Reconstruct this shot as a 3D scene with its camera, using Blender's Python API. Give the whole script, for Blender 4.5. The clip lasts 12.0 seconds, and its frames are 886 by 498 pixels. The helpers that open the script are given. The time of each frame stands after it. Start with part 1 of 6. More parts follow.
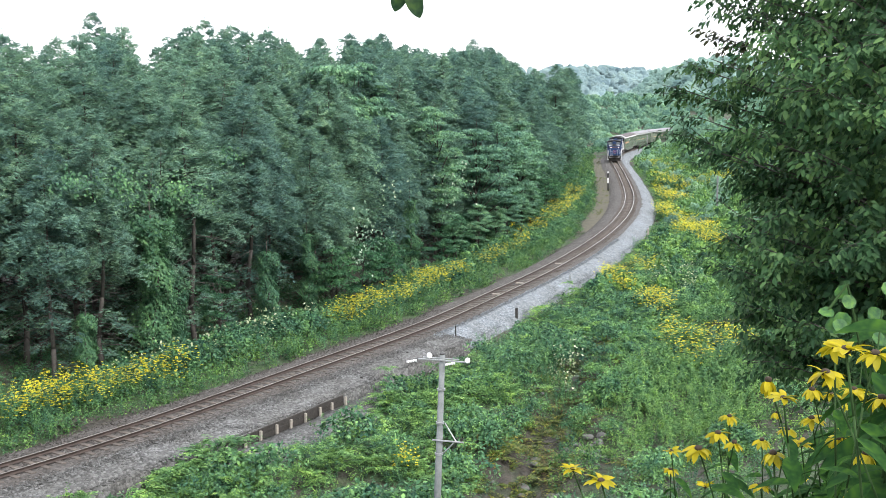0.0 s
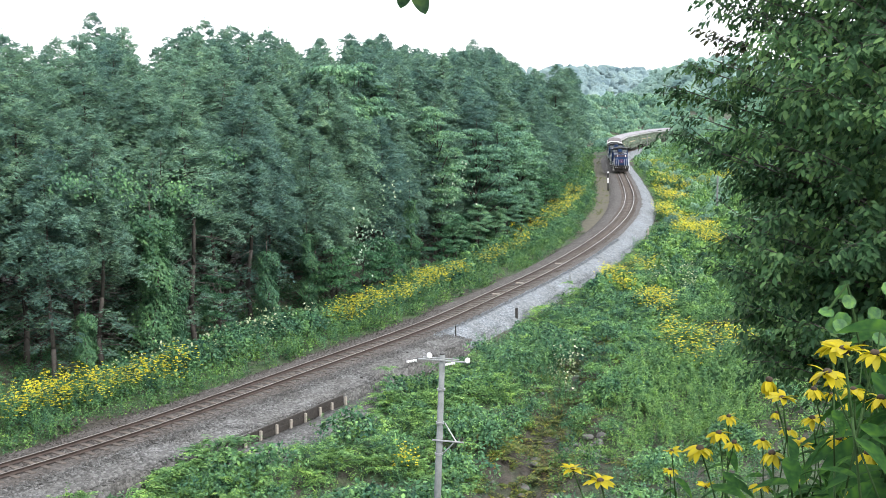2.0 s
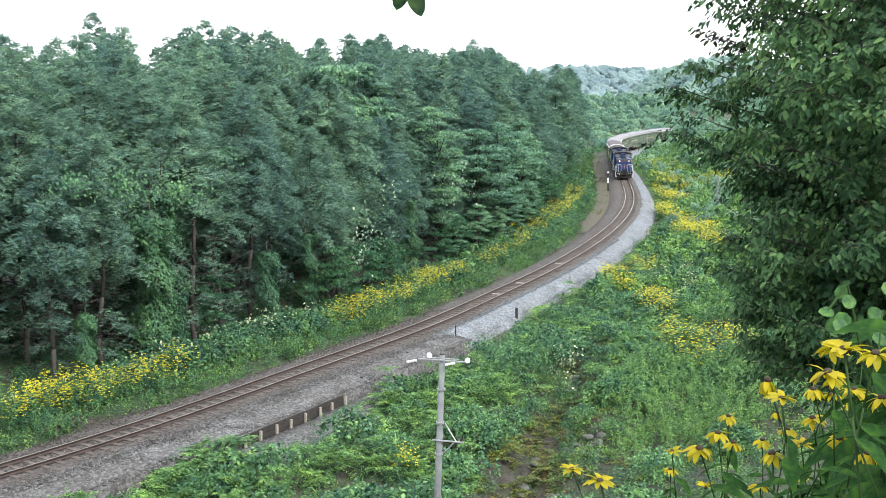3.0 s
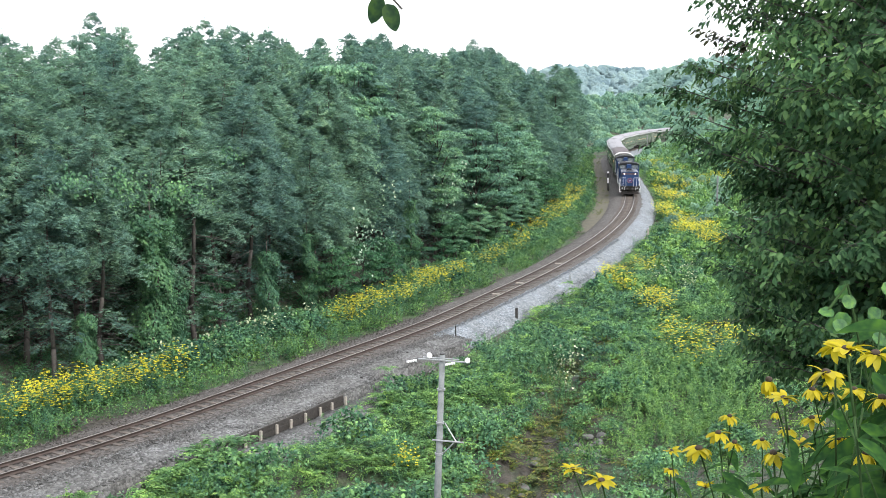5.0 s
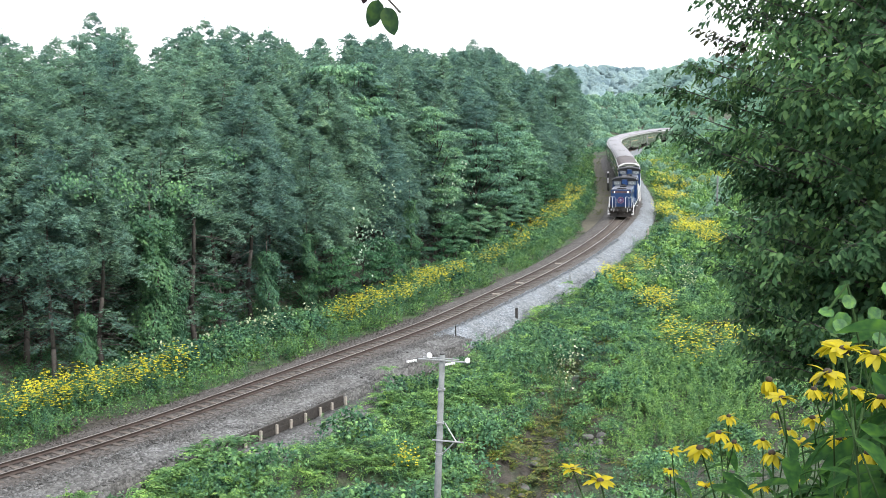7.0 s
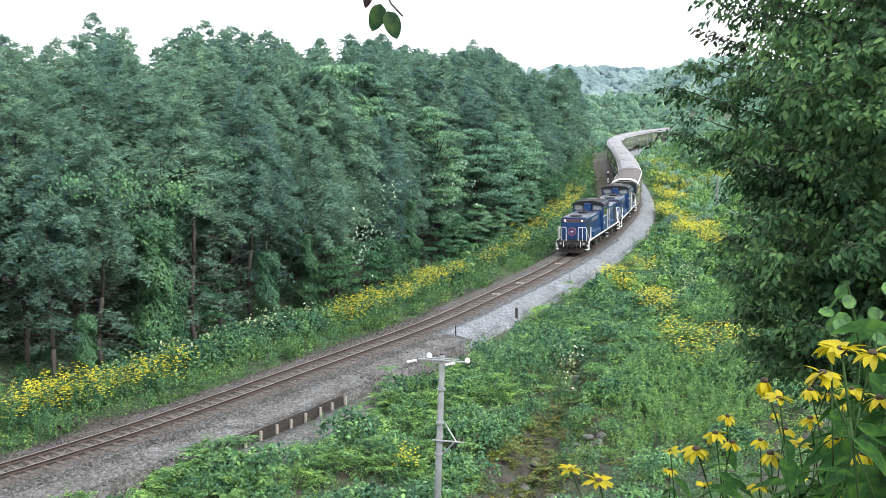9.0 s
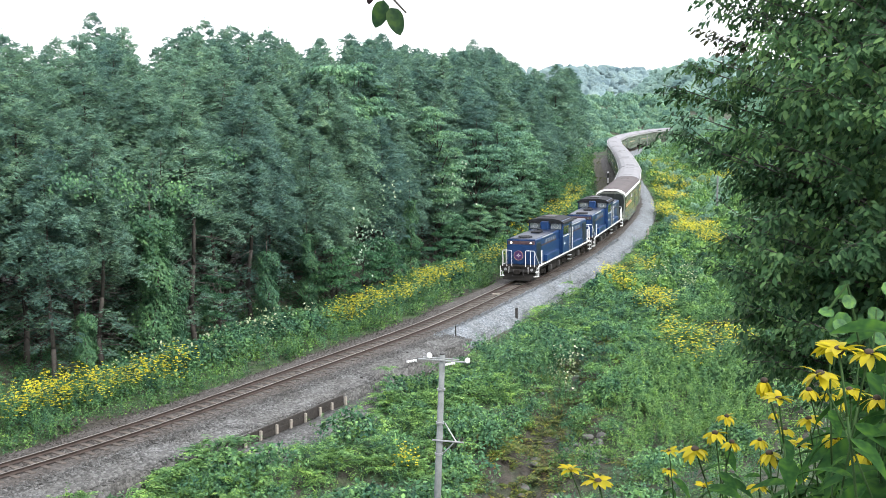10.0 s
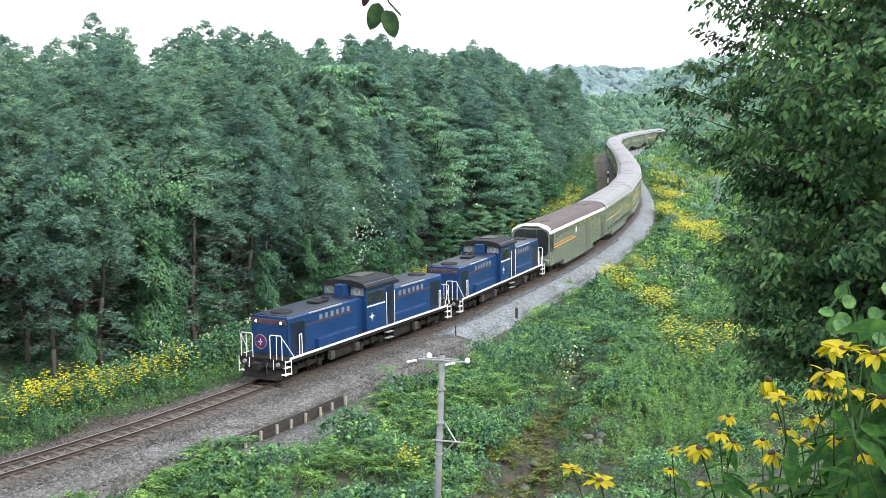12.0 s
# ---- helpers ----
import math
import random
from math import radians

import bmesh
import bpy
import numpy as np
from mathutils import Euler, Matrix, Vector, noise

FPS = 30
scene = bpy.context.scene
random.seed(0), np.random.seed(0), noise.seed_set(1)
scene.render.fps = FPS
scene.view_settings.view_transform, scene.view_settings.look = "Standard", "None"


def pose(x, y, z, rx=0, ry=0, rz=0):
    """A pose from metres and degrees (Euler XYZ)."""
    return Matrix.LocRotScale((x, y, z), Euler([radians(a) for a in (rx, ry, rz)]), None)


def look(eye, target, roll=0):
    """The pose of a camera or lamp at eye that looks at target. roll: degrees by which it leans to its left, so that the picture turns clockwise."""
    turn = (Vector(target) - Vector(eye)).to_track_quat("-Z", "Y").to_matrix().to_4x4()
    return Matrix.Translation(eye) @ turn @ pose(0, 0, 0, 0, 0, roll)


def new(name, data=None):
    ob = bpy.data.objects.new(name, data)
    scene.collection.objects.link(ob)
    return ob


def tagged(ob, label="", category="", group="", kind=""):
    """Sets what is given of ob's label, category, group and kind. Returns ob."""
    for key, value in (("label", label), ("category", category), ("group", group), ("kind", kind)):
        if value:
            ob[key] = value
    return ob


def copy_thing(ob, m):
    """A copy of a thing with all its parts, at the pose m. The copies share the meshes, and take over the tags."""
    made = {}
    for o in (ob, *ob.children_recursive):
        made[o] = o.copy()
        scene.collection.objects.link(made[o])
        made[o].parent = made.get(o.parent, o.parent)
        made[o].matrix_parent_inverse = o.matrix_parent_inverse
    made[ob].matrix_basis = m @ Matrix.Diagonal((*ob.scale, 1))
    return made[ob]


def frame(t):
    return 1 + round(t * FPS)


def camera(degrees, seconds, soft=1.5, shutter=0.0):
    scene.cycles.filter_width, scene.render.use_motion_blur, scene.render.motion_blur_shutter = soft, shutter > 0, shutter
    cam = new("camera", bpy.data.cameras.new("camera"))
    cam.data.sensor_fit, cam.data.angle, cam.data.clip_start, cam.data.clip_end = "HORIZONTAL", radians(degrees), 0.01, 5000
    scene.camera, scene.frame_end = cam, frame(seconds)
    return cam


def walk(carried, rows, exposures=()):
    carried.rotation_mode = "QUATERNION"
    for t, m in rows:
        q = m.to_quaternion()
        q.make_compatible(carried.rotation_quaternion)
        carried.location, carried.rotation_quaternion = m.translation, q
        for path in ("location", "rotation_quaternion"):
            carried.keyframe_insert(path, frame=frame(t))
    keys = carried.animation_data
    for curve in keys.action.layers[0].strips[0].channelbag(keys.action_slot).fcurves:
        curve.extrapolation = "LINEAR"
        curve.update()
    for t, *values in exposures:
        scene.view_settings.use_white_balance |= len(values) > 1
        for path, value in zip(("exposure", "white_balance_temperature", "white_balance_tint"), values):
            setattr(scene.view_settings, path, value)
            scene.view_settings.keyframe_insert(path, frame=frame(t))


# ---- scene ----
cam = camera(41.5, 12.0, soft=0.9)
EYE = (0.0, 0.0, 13.72)
CAM_POSE = look(EYE, (0.0, 100.0, 13.72 - 13.206), -0.556)
walk(cam, [(0.0, CAM_POSE), (12.0, CAM_POSE)], exposures=[(0.0, 1.29), (12.0, 1.29)])

# ---- daylight: bright overcast sky, soft sun ----
SUN_EL, SUN_AZ = 42.0, 140.0
world = bpy.data.worlds.new("overcast_sky")
scene.world = world
world.use_nodes = True
wn, wl = world.node_tree.nodes, world.node_tree.links
wn.clear()
sky = wn.new("ShaderNodeTexSky")
sky.sky_type = "NISHITA"
sky.sun_disc = False
sky.sun_elevation, sky.sun_rotation = radians(SUN_EL), radians(SUN_AZ)
sky.air_density, sky.dust_density, sky.ozone_density = 1.0, 4.0, 1.0
cloud = wn.new("ShaderNodeMix")
cloud.data_type = "RGBA"
cloud.inputs[0].default_value = 0.75
cloud.inputs[7].default_value = (9.6, 9.8, 10.4, 1)
wl.new(sky.outputs[0], cloud.inputs[6])
wbg = wn.new("ShaderNodeBackground")
wbg.inputs[1].default_value = 0.125
wl.new(cloud.outputs[2], wbg.inputs[0])
wout = wn.new("ShaderNodeOutputWorld")
wl.new(wbg.outputs[0], wout.inputs[0])
sun = new("sun", bpy.data.lights.new("sun", "SUN"))
sun.data.energy, sun.data.angle, sun.data.color = 1.5, radians(25), (1.0, 0.97, 0.92)
az, el = radians(SUN_AZ), radians(SUN_EL)
sun.matrix_world = look((math.sin(az) * math.cos(el) * 100, math.cos(az) * math.cos(el) * 100, math.sin(el) * 100), (0, 0, 0))

rng = np.random.default_rng(7)


# ---- materials ----
def nodes_of(name):
    m = bpy.data.materials.new(name)
    m.use_nodes = True
    nt = m.node_tree
    return m, nt.nodes, nt.links, nt.nodes["Principled BSDF"], nt.nodes["Material Output"]


def ramp(n, stops):
    r = n.new("ShaderNodeValToRGB")
    e = r.color_ramp.elements
    while len(e) < len(stops):
        e.new(0.5)
    for i, (p, c) in enumerate(stops):
        e[i].position, e[i].color = p, (*c, 1)
    return r


def noise_node(n, l, scale, detail=4, coord="Object", rough=0.6):
    tc = n.new("ShaderNodeTexCoord")
    t = n.new("ShaderNodeTexNoise")
    t.inputs["Scale"].default_value, t.inputs["Detail"].default_value, t.inputs["Roughness"].default_value = scale, detail, rough
    l.new(tc.outputs[coord], t.inputs["Vector"])
    return t


def mix_col(n, l, fac, a, b, mode="MIX"):
    m = n.new("ShaderNodeMix")
    m.data_type, m.blend_type = "RGBA", mode
    for s, v in ((m.inputs[0], fac), (m.inputs[6], a), (m.inputs[7], b)):
        if hasattr(v, "is_linked"):
            l.new(v, s)
        elif isinstance(v, tuple):
            s.default_value = (*v, 1)
        else:
            s.default_value = v
    return m.outputs[2]


def foliage(name, dark, mid, light, trans=0.35, patch=0.25, rough=0.55, shift=1.0):
    """Leaves: each leaf varies, and each plant a little; some light passes through."""
    m, n, l, p, out = nodes_of(name)
    geo = n.new("ShaderNodeNewGeometry")
    r = ramp(n, [(0.0, dark), (0.55, mid), (1.0, light)])
    l.new(geo.outputs["Random Per Island"], r.inputs[0])
    big = noise_node(n, l, patch, 3)
    br = ramp(n, [(0.3, (0.62, 0.66, 0.64)), (0.7, (1.3, 1.25, 1.1))])
    l.new(big.outputs[0], br.inputs[0])
    c = mix_col(n, l, 1.0, r.outputs[0], br.outputs[0], "MULTIPLY")
    hue = noise_node(n, l, patch * 4, 2)
    hr = ramp(n, [(0.34, (0.5, 0.62, 0.8)), (0.5, (0.95, 0.95, 0.95)), (0.66, (1.42, 1.28, 0.86))])
    l.new(hue.outputs[0], hr.inputs[0])
    c = mix_col(n, l, shift, c, hr.outputs[0], "MULTIPLY")
    oi = n.new("ShaderNodeObjectInfo")
    orr = ramp(n, [(0.0, (0.8, 0.84, 0.9)), (1.0, (1.2, 1.15, 1.0))])
    l.new(oi.outputs["Random"], orr.inputs[0])
    c = mix_col(n, l, 1.0, c, orr.outputs[0], "MULTIPLY")
    l.new(c, p.inputs["Base Color"])
    p.inputs["Roughness"].default_value = rough
    p.inputs["Specular IOR Level"].default_value = 0.35 if rough < 0.5 else 0.18 if rough < 0.75 else 0.06
    t = n.new("ShaderNodeBsdfTranslucent")
    l.new(c, t.inputs[0])
    mx = n.new("ShaderNodeMixShader")
    mx.inputs[0].default_value = trans
    l.new(p.outputs[0], mx.inputs[1])
    l.new(t.outputs[0], mx.inputs[2])
    l.new(mx.outputs[0], out.inputs[0])
    return m


def solid(name, a, b, scale=3.0, rough=0.6, metal=0.0, bump=0.0, bump_scale=40.0, spec=0.5, coord="Object"):
    """A surface with stains at one scale and grain at another."""
    m, n, l, p, out = nodes_of(name)
    t1 = noise_node(n, l, scale, 5, coord)
    t2 = noise_node(n, l, scale * 9, 3, coord)
    r = ramp(n, [(0.3, a), (0.72, b)])
    l.new(t1.outputs[0], r.inputs[0])
    g = ramp(n, [(0.3, (0.82, 0.82, 0.82)), (0.75, (1.12, 1.12, 1.12))])
    l.new(t2.outputs[0], g.inputs[0])
    l.new(mix_col(n, l, 1.0, r.outputs[0], g.outputs[0], "MULTIPLY"), p.inputs["Base Color"])
    p.inputs["Roughness"].default_value, p.inputs["Metallic"].default_value = rough, metal
    p.inputs["Specular IOR Level"].default_value = spec
    if bump:
        t3 = noise_node(n, l, bump_scale, 4, coord)
        bp = n.new("ShaderNodeBump")
        bp.inputs["Strength"].default_value, bp.inputs["Distance"].default_value = bump, 0.02
        l.new(t3.outputs[0], bp.inputs["Height"])
        l.new(bp.outputs[0], p.inputs["Normal"])
    return m


def gravel(name, stones, size=10.0):
    """Crushed stone: every stone its own tone, dark gaps, broad stains."""
    m, n, l, p, out = nodes_of(name)
    tc = n.new("ShaderNodeTexCoord")
    v = n.new("ShaderNodeTexVoronoi")
    v.inputs["Scale"].default_value = size
    l.new(tc.outputs["Object"], v.inputs["Vector"])
    bw = n.new("ShaderNodeRGBToBW")
    l.new(v.outputs["Color"], bw.inputs[0])
    r = ramp(n, [(0.1, stones[0]), (0.5, stones[1]), (0.9, stones[2])])
    l.new(bw.outputs[0], r.inputs[0])
    st = noise_node(n, l, 0.5, 5)
    sr = ramp(n, [(0.35, (0.76, 0.74, 0.72)), (0.65, (1.08, 1.08, 1.1))])
    l.new(st.outputs[0], sr.inputs[0])
    l.new(mix_col(n, l, 1.0, r.outputs[0], sr.outputs[0], "MULTIPLY"), p.inputs["Base Color"])
    p.inputs["Roughness"].default_value = 0.85
    bp = n.new("ShaderNodeBump")
    bp.inputs["Strength"].default_value, bp.inputs["Distance"].default_value = 0.9, 0.06
    bp.invert = True
    l.new(v.outputs["Distance"], bp.inputs["Height"])
    l.new(bp.outputs[0], p.inputs["Normal"])
    return m


def glow(name, col, strength):
    m, n, l, p, out = nodes_of(name)
    p.inputs["Base Color"].default_value = (*col, 1)
    p.inputs["Emission Color"].default_value = (*col, 1)
    p.inputs["Emission Strength"].default_value = strength
    return m


# needle colour raised and greyed to stand in for haze over the wood
M_LARCH = foliage("larch_needles", (0.092, 0.177, 0.156), (0.139, 0.26, 0.228), (0.193, 0.342, 0.295), 0.42, 0.3, 0.6, 0.4)
# leaf colour lightened too, for haze over the wood's far end
M_BROAD = foliage("broad_leaves", (0.085, 0.185, 0.14), (0.14, 0.285, 0.21), (0.195, 0.37, 0.27), 0.4, 0.3, 0.55, 0.45)
M_VINEWOOD = foliage("hanging_vine_leaves", (0.045, 0.12, 0.075), (0.085, 0.2, 0.12), (0.14, 0.29, 0.165), 0.35, 0.3, 0.5, 0.45)
M_SILVERLEAF = foliage("white_backed_leaves", (0.1, 0.22, 0.15), (0.22, 0.34, 0.26), (0.5, 0.6, 0.54), 0.25, 0.8, 0.6, 0.0)
M_DRY = foliage("dry_brown_stalks", (0.06, 0.045, 0.032), (0.12, 0.09, 0.062), (0.2, 0.16, 0.1), 0.25, 0.5, 0.8, 0.0)
# a darkened copy of the broad leaf greens
M_SHRUB = foliage("dark_shrub_leaves", (0.032, 0.095, 0.06), (0.058, 0.16, 0.095), (0.105, 0.235, 0.13), 0.4, 0.3, 0.5, 0.45)
M_LUSH = foliage("lush_bush_leaves", (0.05, 0.12, 0.046), (0.13, 0.268, 0.105), (0.22, 0.385, 0.165), 0.3, 0.35, 0.7, 0.8)
M_NEAR = foliage("glossy_tree_leaves", (0.02, 0.06, 0.03), (0.05, 0.122, 0.06), (0.12, 0.225, 0.104), 0.4, 0.5, 0.55, 0.5)
M_REDLEAF = foliage("reddish_young_leaves", (0.035, 0.05, 0.028), (0.075, 0.085, 0.05), (0.13, 0.13, 0.08), 0.4, 0.5, 0.5, 0.3)
M_WEED = foliage("weed_leaves", (0.024, 0.068, 0.026), (0.1, 0.215, 0.083), (0.195, 0.35, 0.145), 0.3, 0.3, 0.7)
M_WEED_B = foliage("blue_green_weed_leaves", (0.026, 0.072, 0.045), (0.083, 0.2, 0.115), (0.165, 0.335, 0.19), 0.3, 0.35)
M_FERN = foliage("yellowing_fern_fronds", (0.07, 0.11, 0.03), (0.15, 0.19, 0.055), (0.25, 0.23, 0.085), 0.3, 0.6)
# leaf colour made paler and bluer in place of distance haze
M_FAR = foliage("hazed_far_leaves", (0.15, 0.28, 0.23), (0.2, 0.35, 0.285), (0.26, 0.42, 0.34), 0.4, 0.06, 0.8, 0.4)
M_YELLOW = foliage("yellow_petals", (0.48, 0.43, 0.015), (0.6, 0.56, 0.035), (0.7, 0.67, 0.08), 0.35, 0.8, 0.55, 0.0)
# darker copy of the yellow: backlight and tree shade put into the colour
M_PETAL = foliage("shaded_coneflower_petals", (0.3, 0.25, 0.008), (0.38, 0.33, 0.014), (0.46, 0.41, 0.03), 0.4, 6.0, 0.5, 0.0)
M_PALE = foliage("cream_blossom", (0.24, 0.32, 0.19), (0.38, 0.44, 0.3), (0.58, 0.62, 0.48), 0.25, 0.8, 0.7, 0.0)
M_BARK = solid("bark", (0.036, 0.033, 0.03), (0.075, 0.068, 0.06), 4, 0.9, bump=0.8, bump_scale=30)
M_BALLAST = gravel("grey_ballast", ((0.068, 0.08, 0.09), (0.138, 0.157, 0.172), (0.26, 0.288, 0.31)))
M_BALLAST_B = gravel("rusty_brown_ballast", ((0.028, 0.025, 0.022), (0.06, 0.054, 0.049), (0.122, 0.112, 0.104)))
M_BALLAST_M = gravel("weathered_ballast", ((0.04, 0.041, 0.04), (0.088, 0.089, 0.087), (0.175, 0.178, 0.176)))
M_RAIL = solid("rusty_rail_steel", (0.036, 0.026, 0.022), (0.07, 0.05, 0.043), 3, 0.7, 0.3)
M_RAILTOP = solid("polished_rail_head", (0.3, 0.28, 0.26), (0.42, 0.4, 0.38), 1, 0.32, 0.9)
M_SLEEPER = solid("weathered_sleeper_wood", (0.06, 0.05, 0.043), (0.145, 0.122, 0.104), 2.5, 0.9, bump=0.6, bump_scale=25)
M_CONCRETE = solid("weathered_concrete", (0.12, 0.135, 0.138), (0.2, 0.215, 0.218), 3, 0.85, bump=0.3)
M_STEEL = solid("galvanised_steel", (0.26, 0.275, 0.285), (0.4, 0.415, 0.425), 5, 0.5, 0.4)
M_WHITE = solid("white_paint", (0.66, 0.67, 0.68), (0.84, 0.84, 0.84), 4, 0.45)
M_BLACK = solid("black_paint", (0.012, 0.012, 0.013), (0.04, 0.038, 0.037), 4, 0.55)
M_BLUE = solid("blue_locomotive_paint", (0.008, 0.031, 0.1), (0.013, 0.047, 0.142), 1.2, 0.36, spec=0.35)
M_DKBLUE = solid("sooty_dark_blue_paint", (0.004, 0.008, 0.02), (0.012, 0.02, 0.045), 1.5, 0.35)
M_ROOFDK = solid("sooty_roof_grey", (0.007, 0.008, 0.01), (0.022, 0.024, 0.028), 2, 0.7, spec=0.2)
M_UNDER = solid("dusty_underframe_black", (0.008, 0.0075, 0.007), (0.028, 0.025, 0.023), 3, 0.8, spec=0.2)
M_GLASS = solid("dark_window_glass", (0.012, 0.016, 0.018), (0.03, 0.036, 0.04), 0.6, 0.06, spec=0.8)
M_LOUVRE = solid("pale_blue_grey_louvre", (0.1, 0.125, 0.16), (0.17, 0.2, 0.24), 3, 0.5)
M_PALEGLASS = solid("pale_window_glass", (0.13, 0.16, 0.18), (0.22, 0.25, 0.27), 1.5, 0.1, spec=0.8)
M_SILVER = solid("silver_car_body", (0.25, 0.275, 0.235), (0.33, 0.355, 0.31), 0.7, 0.24, 0.5)
# mirrored green is put into this base, close to the body's tone
M_CARGLASS = solid("body_toned_car_glass", (0.075, 0.09, 0.07), (0.105, 0.12, 0.095), 0.6, 0.08, spec=0.9)
M_PANO = solid("dark_panoramic_glass", (0.016, 0.02, 0.02), (0.03, 0.036, 0.034), 0.6, 0.12, spec=0.5)
# grey standing in for sky mirrored in the cars' upper glass
M_CORNICE = solid("roof_edge_mirrored_sky", (0.3, 0.31, 0.31), (0.46, 0.47, 0.47), 0.7, 0.3)
M_DUSTGREY = solid("dusty_grey_paint", (0.025, 0.025, 0.025), (0.058, 0.056, 0.053), 4, 0.8)
M_CARROOF = solid("grey_car_roof", (0.13, 0.128, 0.138), (0.21, 0.205, 0.215), 0.8, 0.6)
M_BROWNROOF = solid("brown_grey_car_roof", (0.04, 0.03, 0.03), (0.085, 0.066, 0.064), 0.8, 0.7)
M_GOLD = solid("gold_stripe_paint", (0.42, 0.27, 0.08), (0.52, 0.34, 0.1), 3, 0.4)
M_LAMP = glow("lit_headlamp", (1.0, 0.8, 0.68), 2.6)
M_MARK = solid("purple_headmark", (0.045, 0.014, 0.075), (0.085, 0.026, 0.125), 5, 0.4)
M_ORANGE = solid("orange_brown_stripe", (0.34, 0.15, 0.05), (0.44, 0.2, 0.07), 3, 0.5)
M_BAND = solid("brown_purple_band", (0.05, 0.028, 0.035), (0.09, 0.05, 0.055), 3, 0.5)
M_TIMBER = solid("old_board_wood", (0.018, 0.016, 0.0145), (0.046, 0.04, 0.036), 4, 0.9, bump=0.5)
M_POST = solid("pale_concrete_post", (0.24, 0.215, 0.185), (0.36, 0.33, 0.29), 5, 0.85)
M_STEM = solid("green_stem", (0.02, 0.045, 0.014), (0.04, 0.078, 0.026), 8, 0.8, spec=0.12)
M_ROCK = solid("grey_rock", (0.09, 0.088, 0.086), (0.19, 0.185, 0.18), 3, 0.9, bump=0.7, bump_scale=9)
M_CONE = solid("dark_brown_seed_cone", (0.015, 0.01, 0.006), (0.05, 0.03, 0.012), 60, 0.85)
M_SOIL = solid("soil", (0.05, 0.05, 0.032), (0.115, 0.1, 0.07), 2, 0.95, bump=0.6, bump_scale=6)


def ground_material():
    m, n, l, p, out = nodes_of("grassy_ground")
    a = noise_node(n, l, 0.22, 6)
    b = noise_node(n, l, 2.5, 5)
    soil = ramp(n, [(0.32, (0.02, 0.018, 0.015)), (0.68, (0.075, 0.066, 0.055))])
    l.new(b.outputs[0], soil.inputs[0])
    grass = ramp(n, [(0.3, (0.018, 0.038, 0.014)), (0.7, (0.055, 0.1, 0.034))])
    l.new(b.outputs[0], grass.inputs[0])
    f = ramp(n, [(0.42, (1, 1, 1)), (0.56, (0, 0, 0))])
    l.new(a.outputs[0], f.inputs[0])
    l.new(mix_col(n, l, f.outputs[0], soil.outputs[0], grass.outputs[0]), p.inputs["Base Color"])
    p.inputs["Roughness"].default_value = 0.95
    bp = n.new("ShaderNodeBump")
    bp.inputs["Strength"].default_value, bp.inputs["Distance"].default_value = 1.0, 0.35
    l.new(b.outputs[0], bp.inputs["Height"])
    l.new(bp.outputs[0], p.inputs["Normal"])
    return m


M_GROUND = ground_material()


# ---- mesh helpers ----
def mesh_np(name, verts, faces):
    """A mesh from arrays: verts (n, 3) and faces (m, k)."""
    me = bpy.data.meshes.new(name)
    verts, faces = np.asarray(verts, np.float32), np.asarray(faces, np.int32)
    k = faces.shape[1]
    me.vertices.add(len(verts))
    me.vertices.foreach_set("co", verts.ravel())
    me.loops.add(faces.size)
    me.loops.foreach_set("vertex_index", faces.ravel())
    me.polygons.add(len(faces))
    me.polygons.foreach_set("loop_start", np.arange(0, faces.size, k, dtype=np.int32))
    me.update(calc_edges=True)
    return me


def linked(name, me, material, parent=None, label="", kind=""):
    if not me.materials:
        me.materials.append(material)
    ob = new(name, me)
    if parent is not None:
        ob.parent = parent
    return tagged(ob, label=label, kind=kind)


def part(name, bm, material, parent, label="", smooth=False):
    """Links a bmesh as one mesh object under a thing or under a part."""
    me = bpy.data.meshes.new(name)
    bmesh.ops.recalc_face_normals(bm, faces=bm.faces)
    bm.to_mesh(me)
    bm.free()
    if smooth:
        me.shade_smooth()
    return linked(name, me, material, parent, label)


def empty(name, label, category, group="", m=None):
    ob = new(name)
    ob.empty_display_size = 0.2
    if m is not None:
        ob.matrix_world = m
    return tagged(ob, label, category, group)


def box(bm, x0, x1, y0, y1, z0, z1, bevel=0.0):
    vs = bmesh.ops.create_cube(bm, size=1.0)["verts"]
    for v in vs:
        v.co = Vector((x0 + (v.co.x + 0.5) * (x1 - x0), y0 + (v.co.y + 0.5) * (y1 - y0), z0 + (v.co.z + 0.5) * (z1 - z0)))
    if bevel:
        es = list({e for v in vs for e in v.link_edges})
        bmesh.ops.bevel(bm, geom=es, offset=bevel, segments=2, affect="EDGES", profile=0.5)
    return bm


def boxm(*a, bevel=0.0):
    return box(bmesh.new(), *a, bevel=bevel)


def rod(bm, a, b, r0, r1=None, seg=8):
    a, b = Vector(a), Vector(b)
    r1 = r0 if r1 is None else r1
    d = b - a
    q = d.to_track_quat("Z", "Y").to_matrix().to_4x4()
    bmesh.ops.create_cone(bm, cap_ends=True, segments=seg, radius1=r0, radius2=r1, depth=d.length, matrix=Matrix.Translation((a + b) / 2) @ q)
    return bm


def pipe(bm, pts, r, seg=6):
    for a, b in zip(pts, pts[1:]):
        rod(bm, a, b, r, r, seg)
    return bm


def prism(bm, outline, x0, x1):
    """Extrudes a closed outline of (y, z) along x."""
    f = [bm.verts.new((x0, y, z)) for y, z in outline]
    b = [bm.verts.new((x1, y, z)) for y, z in outline]
    bm.faces.new(f)
    bm.faces.new(b[::-1])
    k = len(outline)
    for i in range(k):
        bm.faces.new((f[i], b[i], b[(i + 1) % k], f[(i + 1) % k]))
    return bm


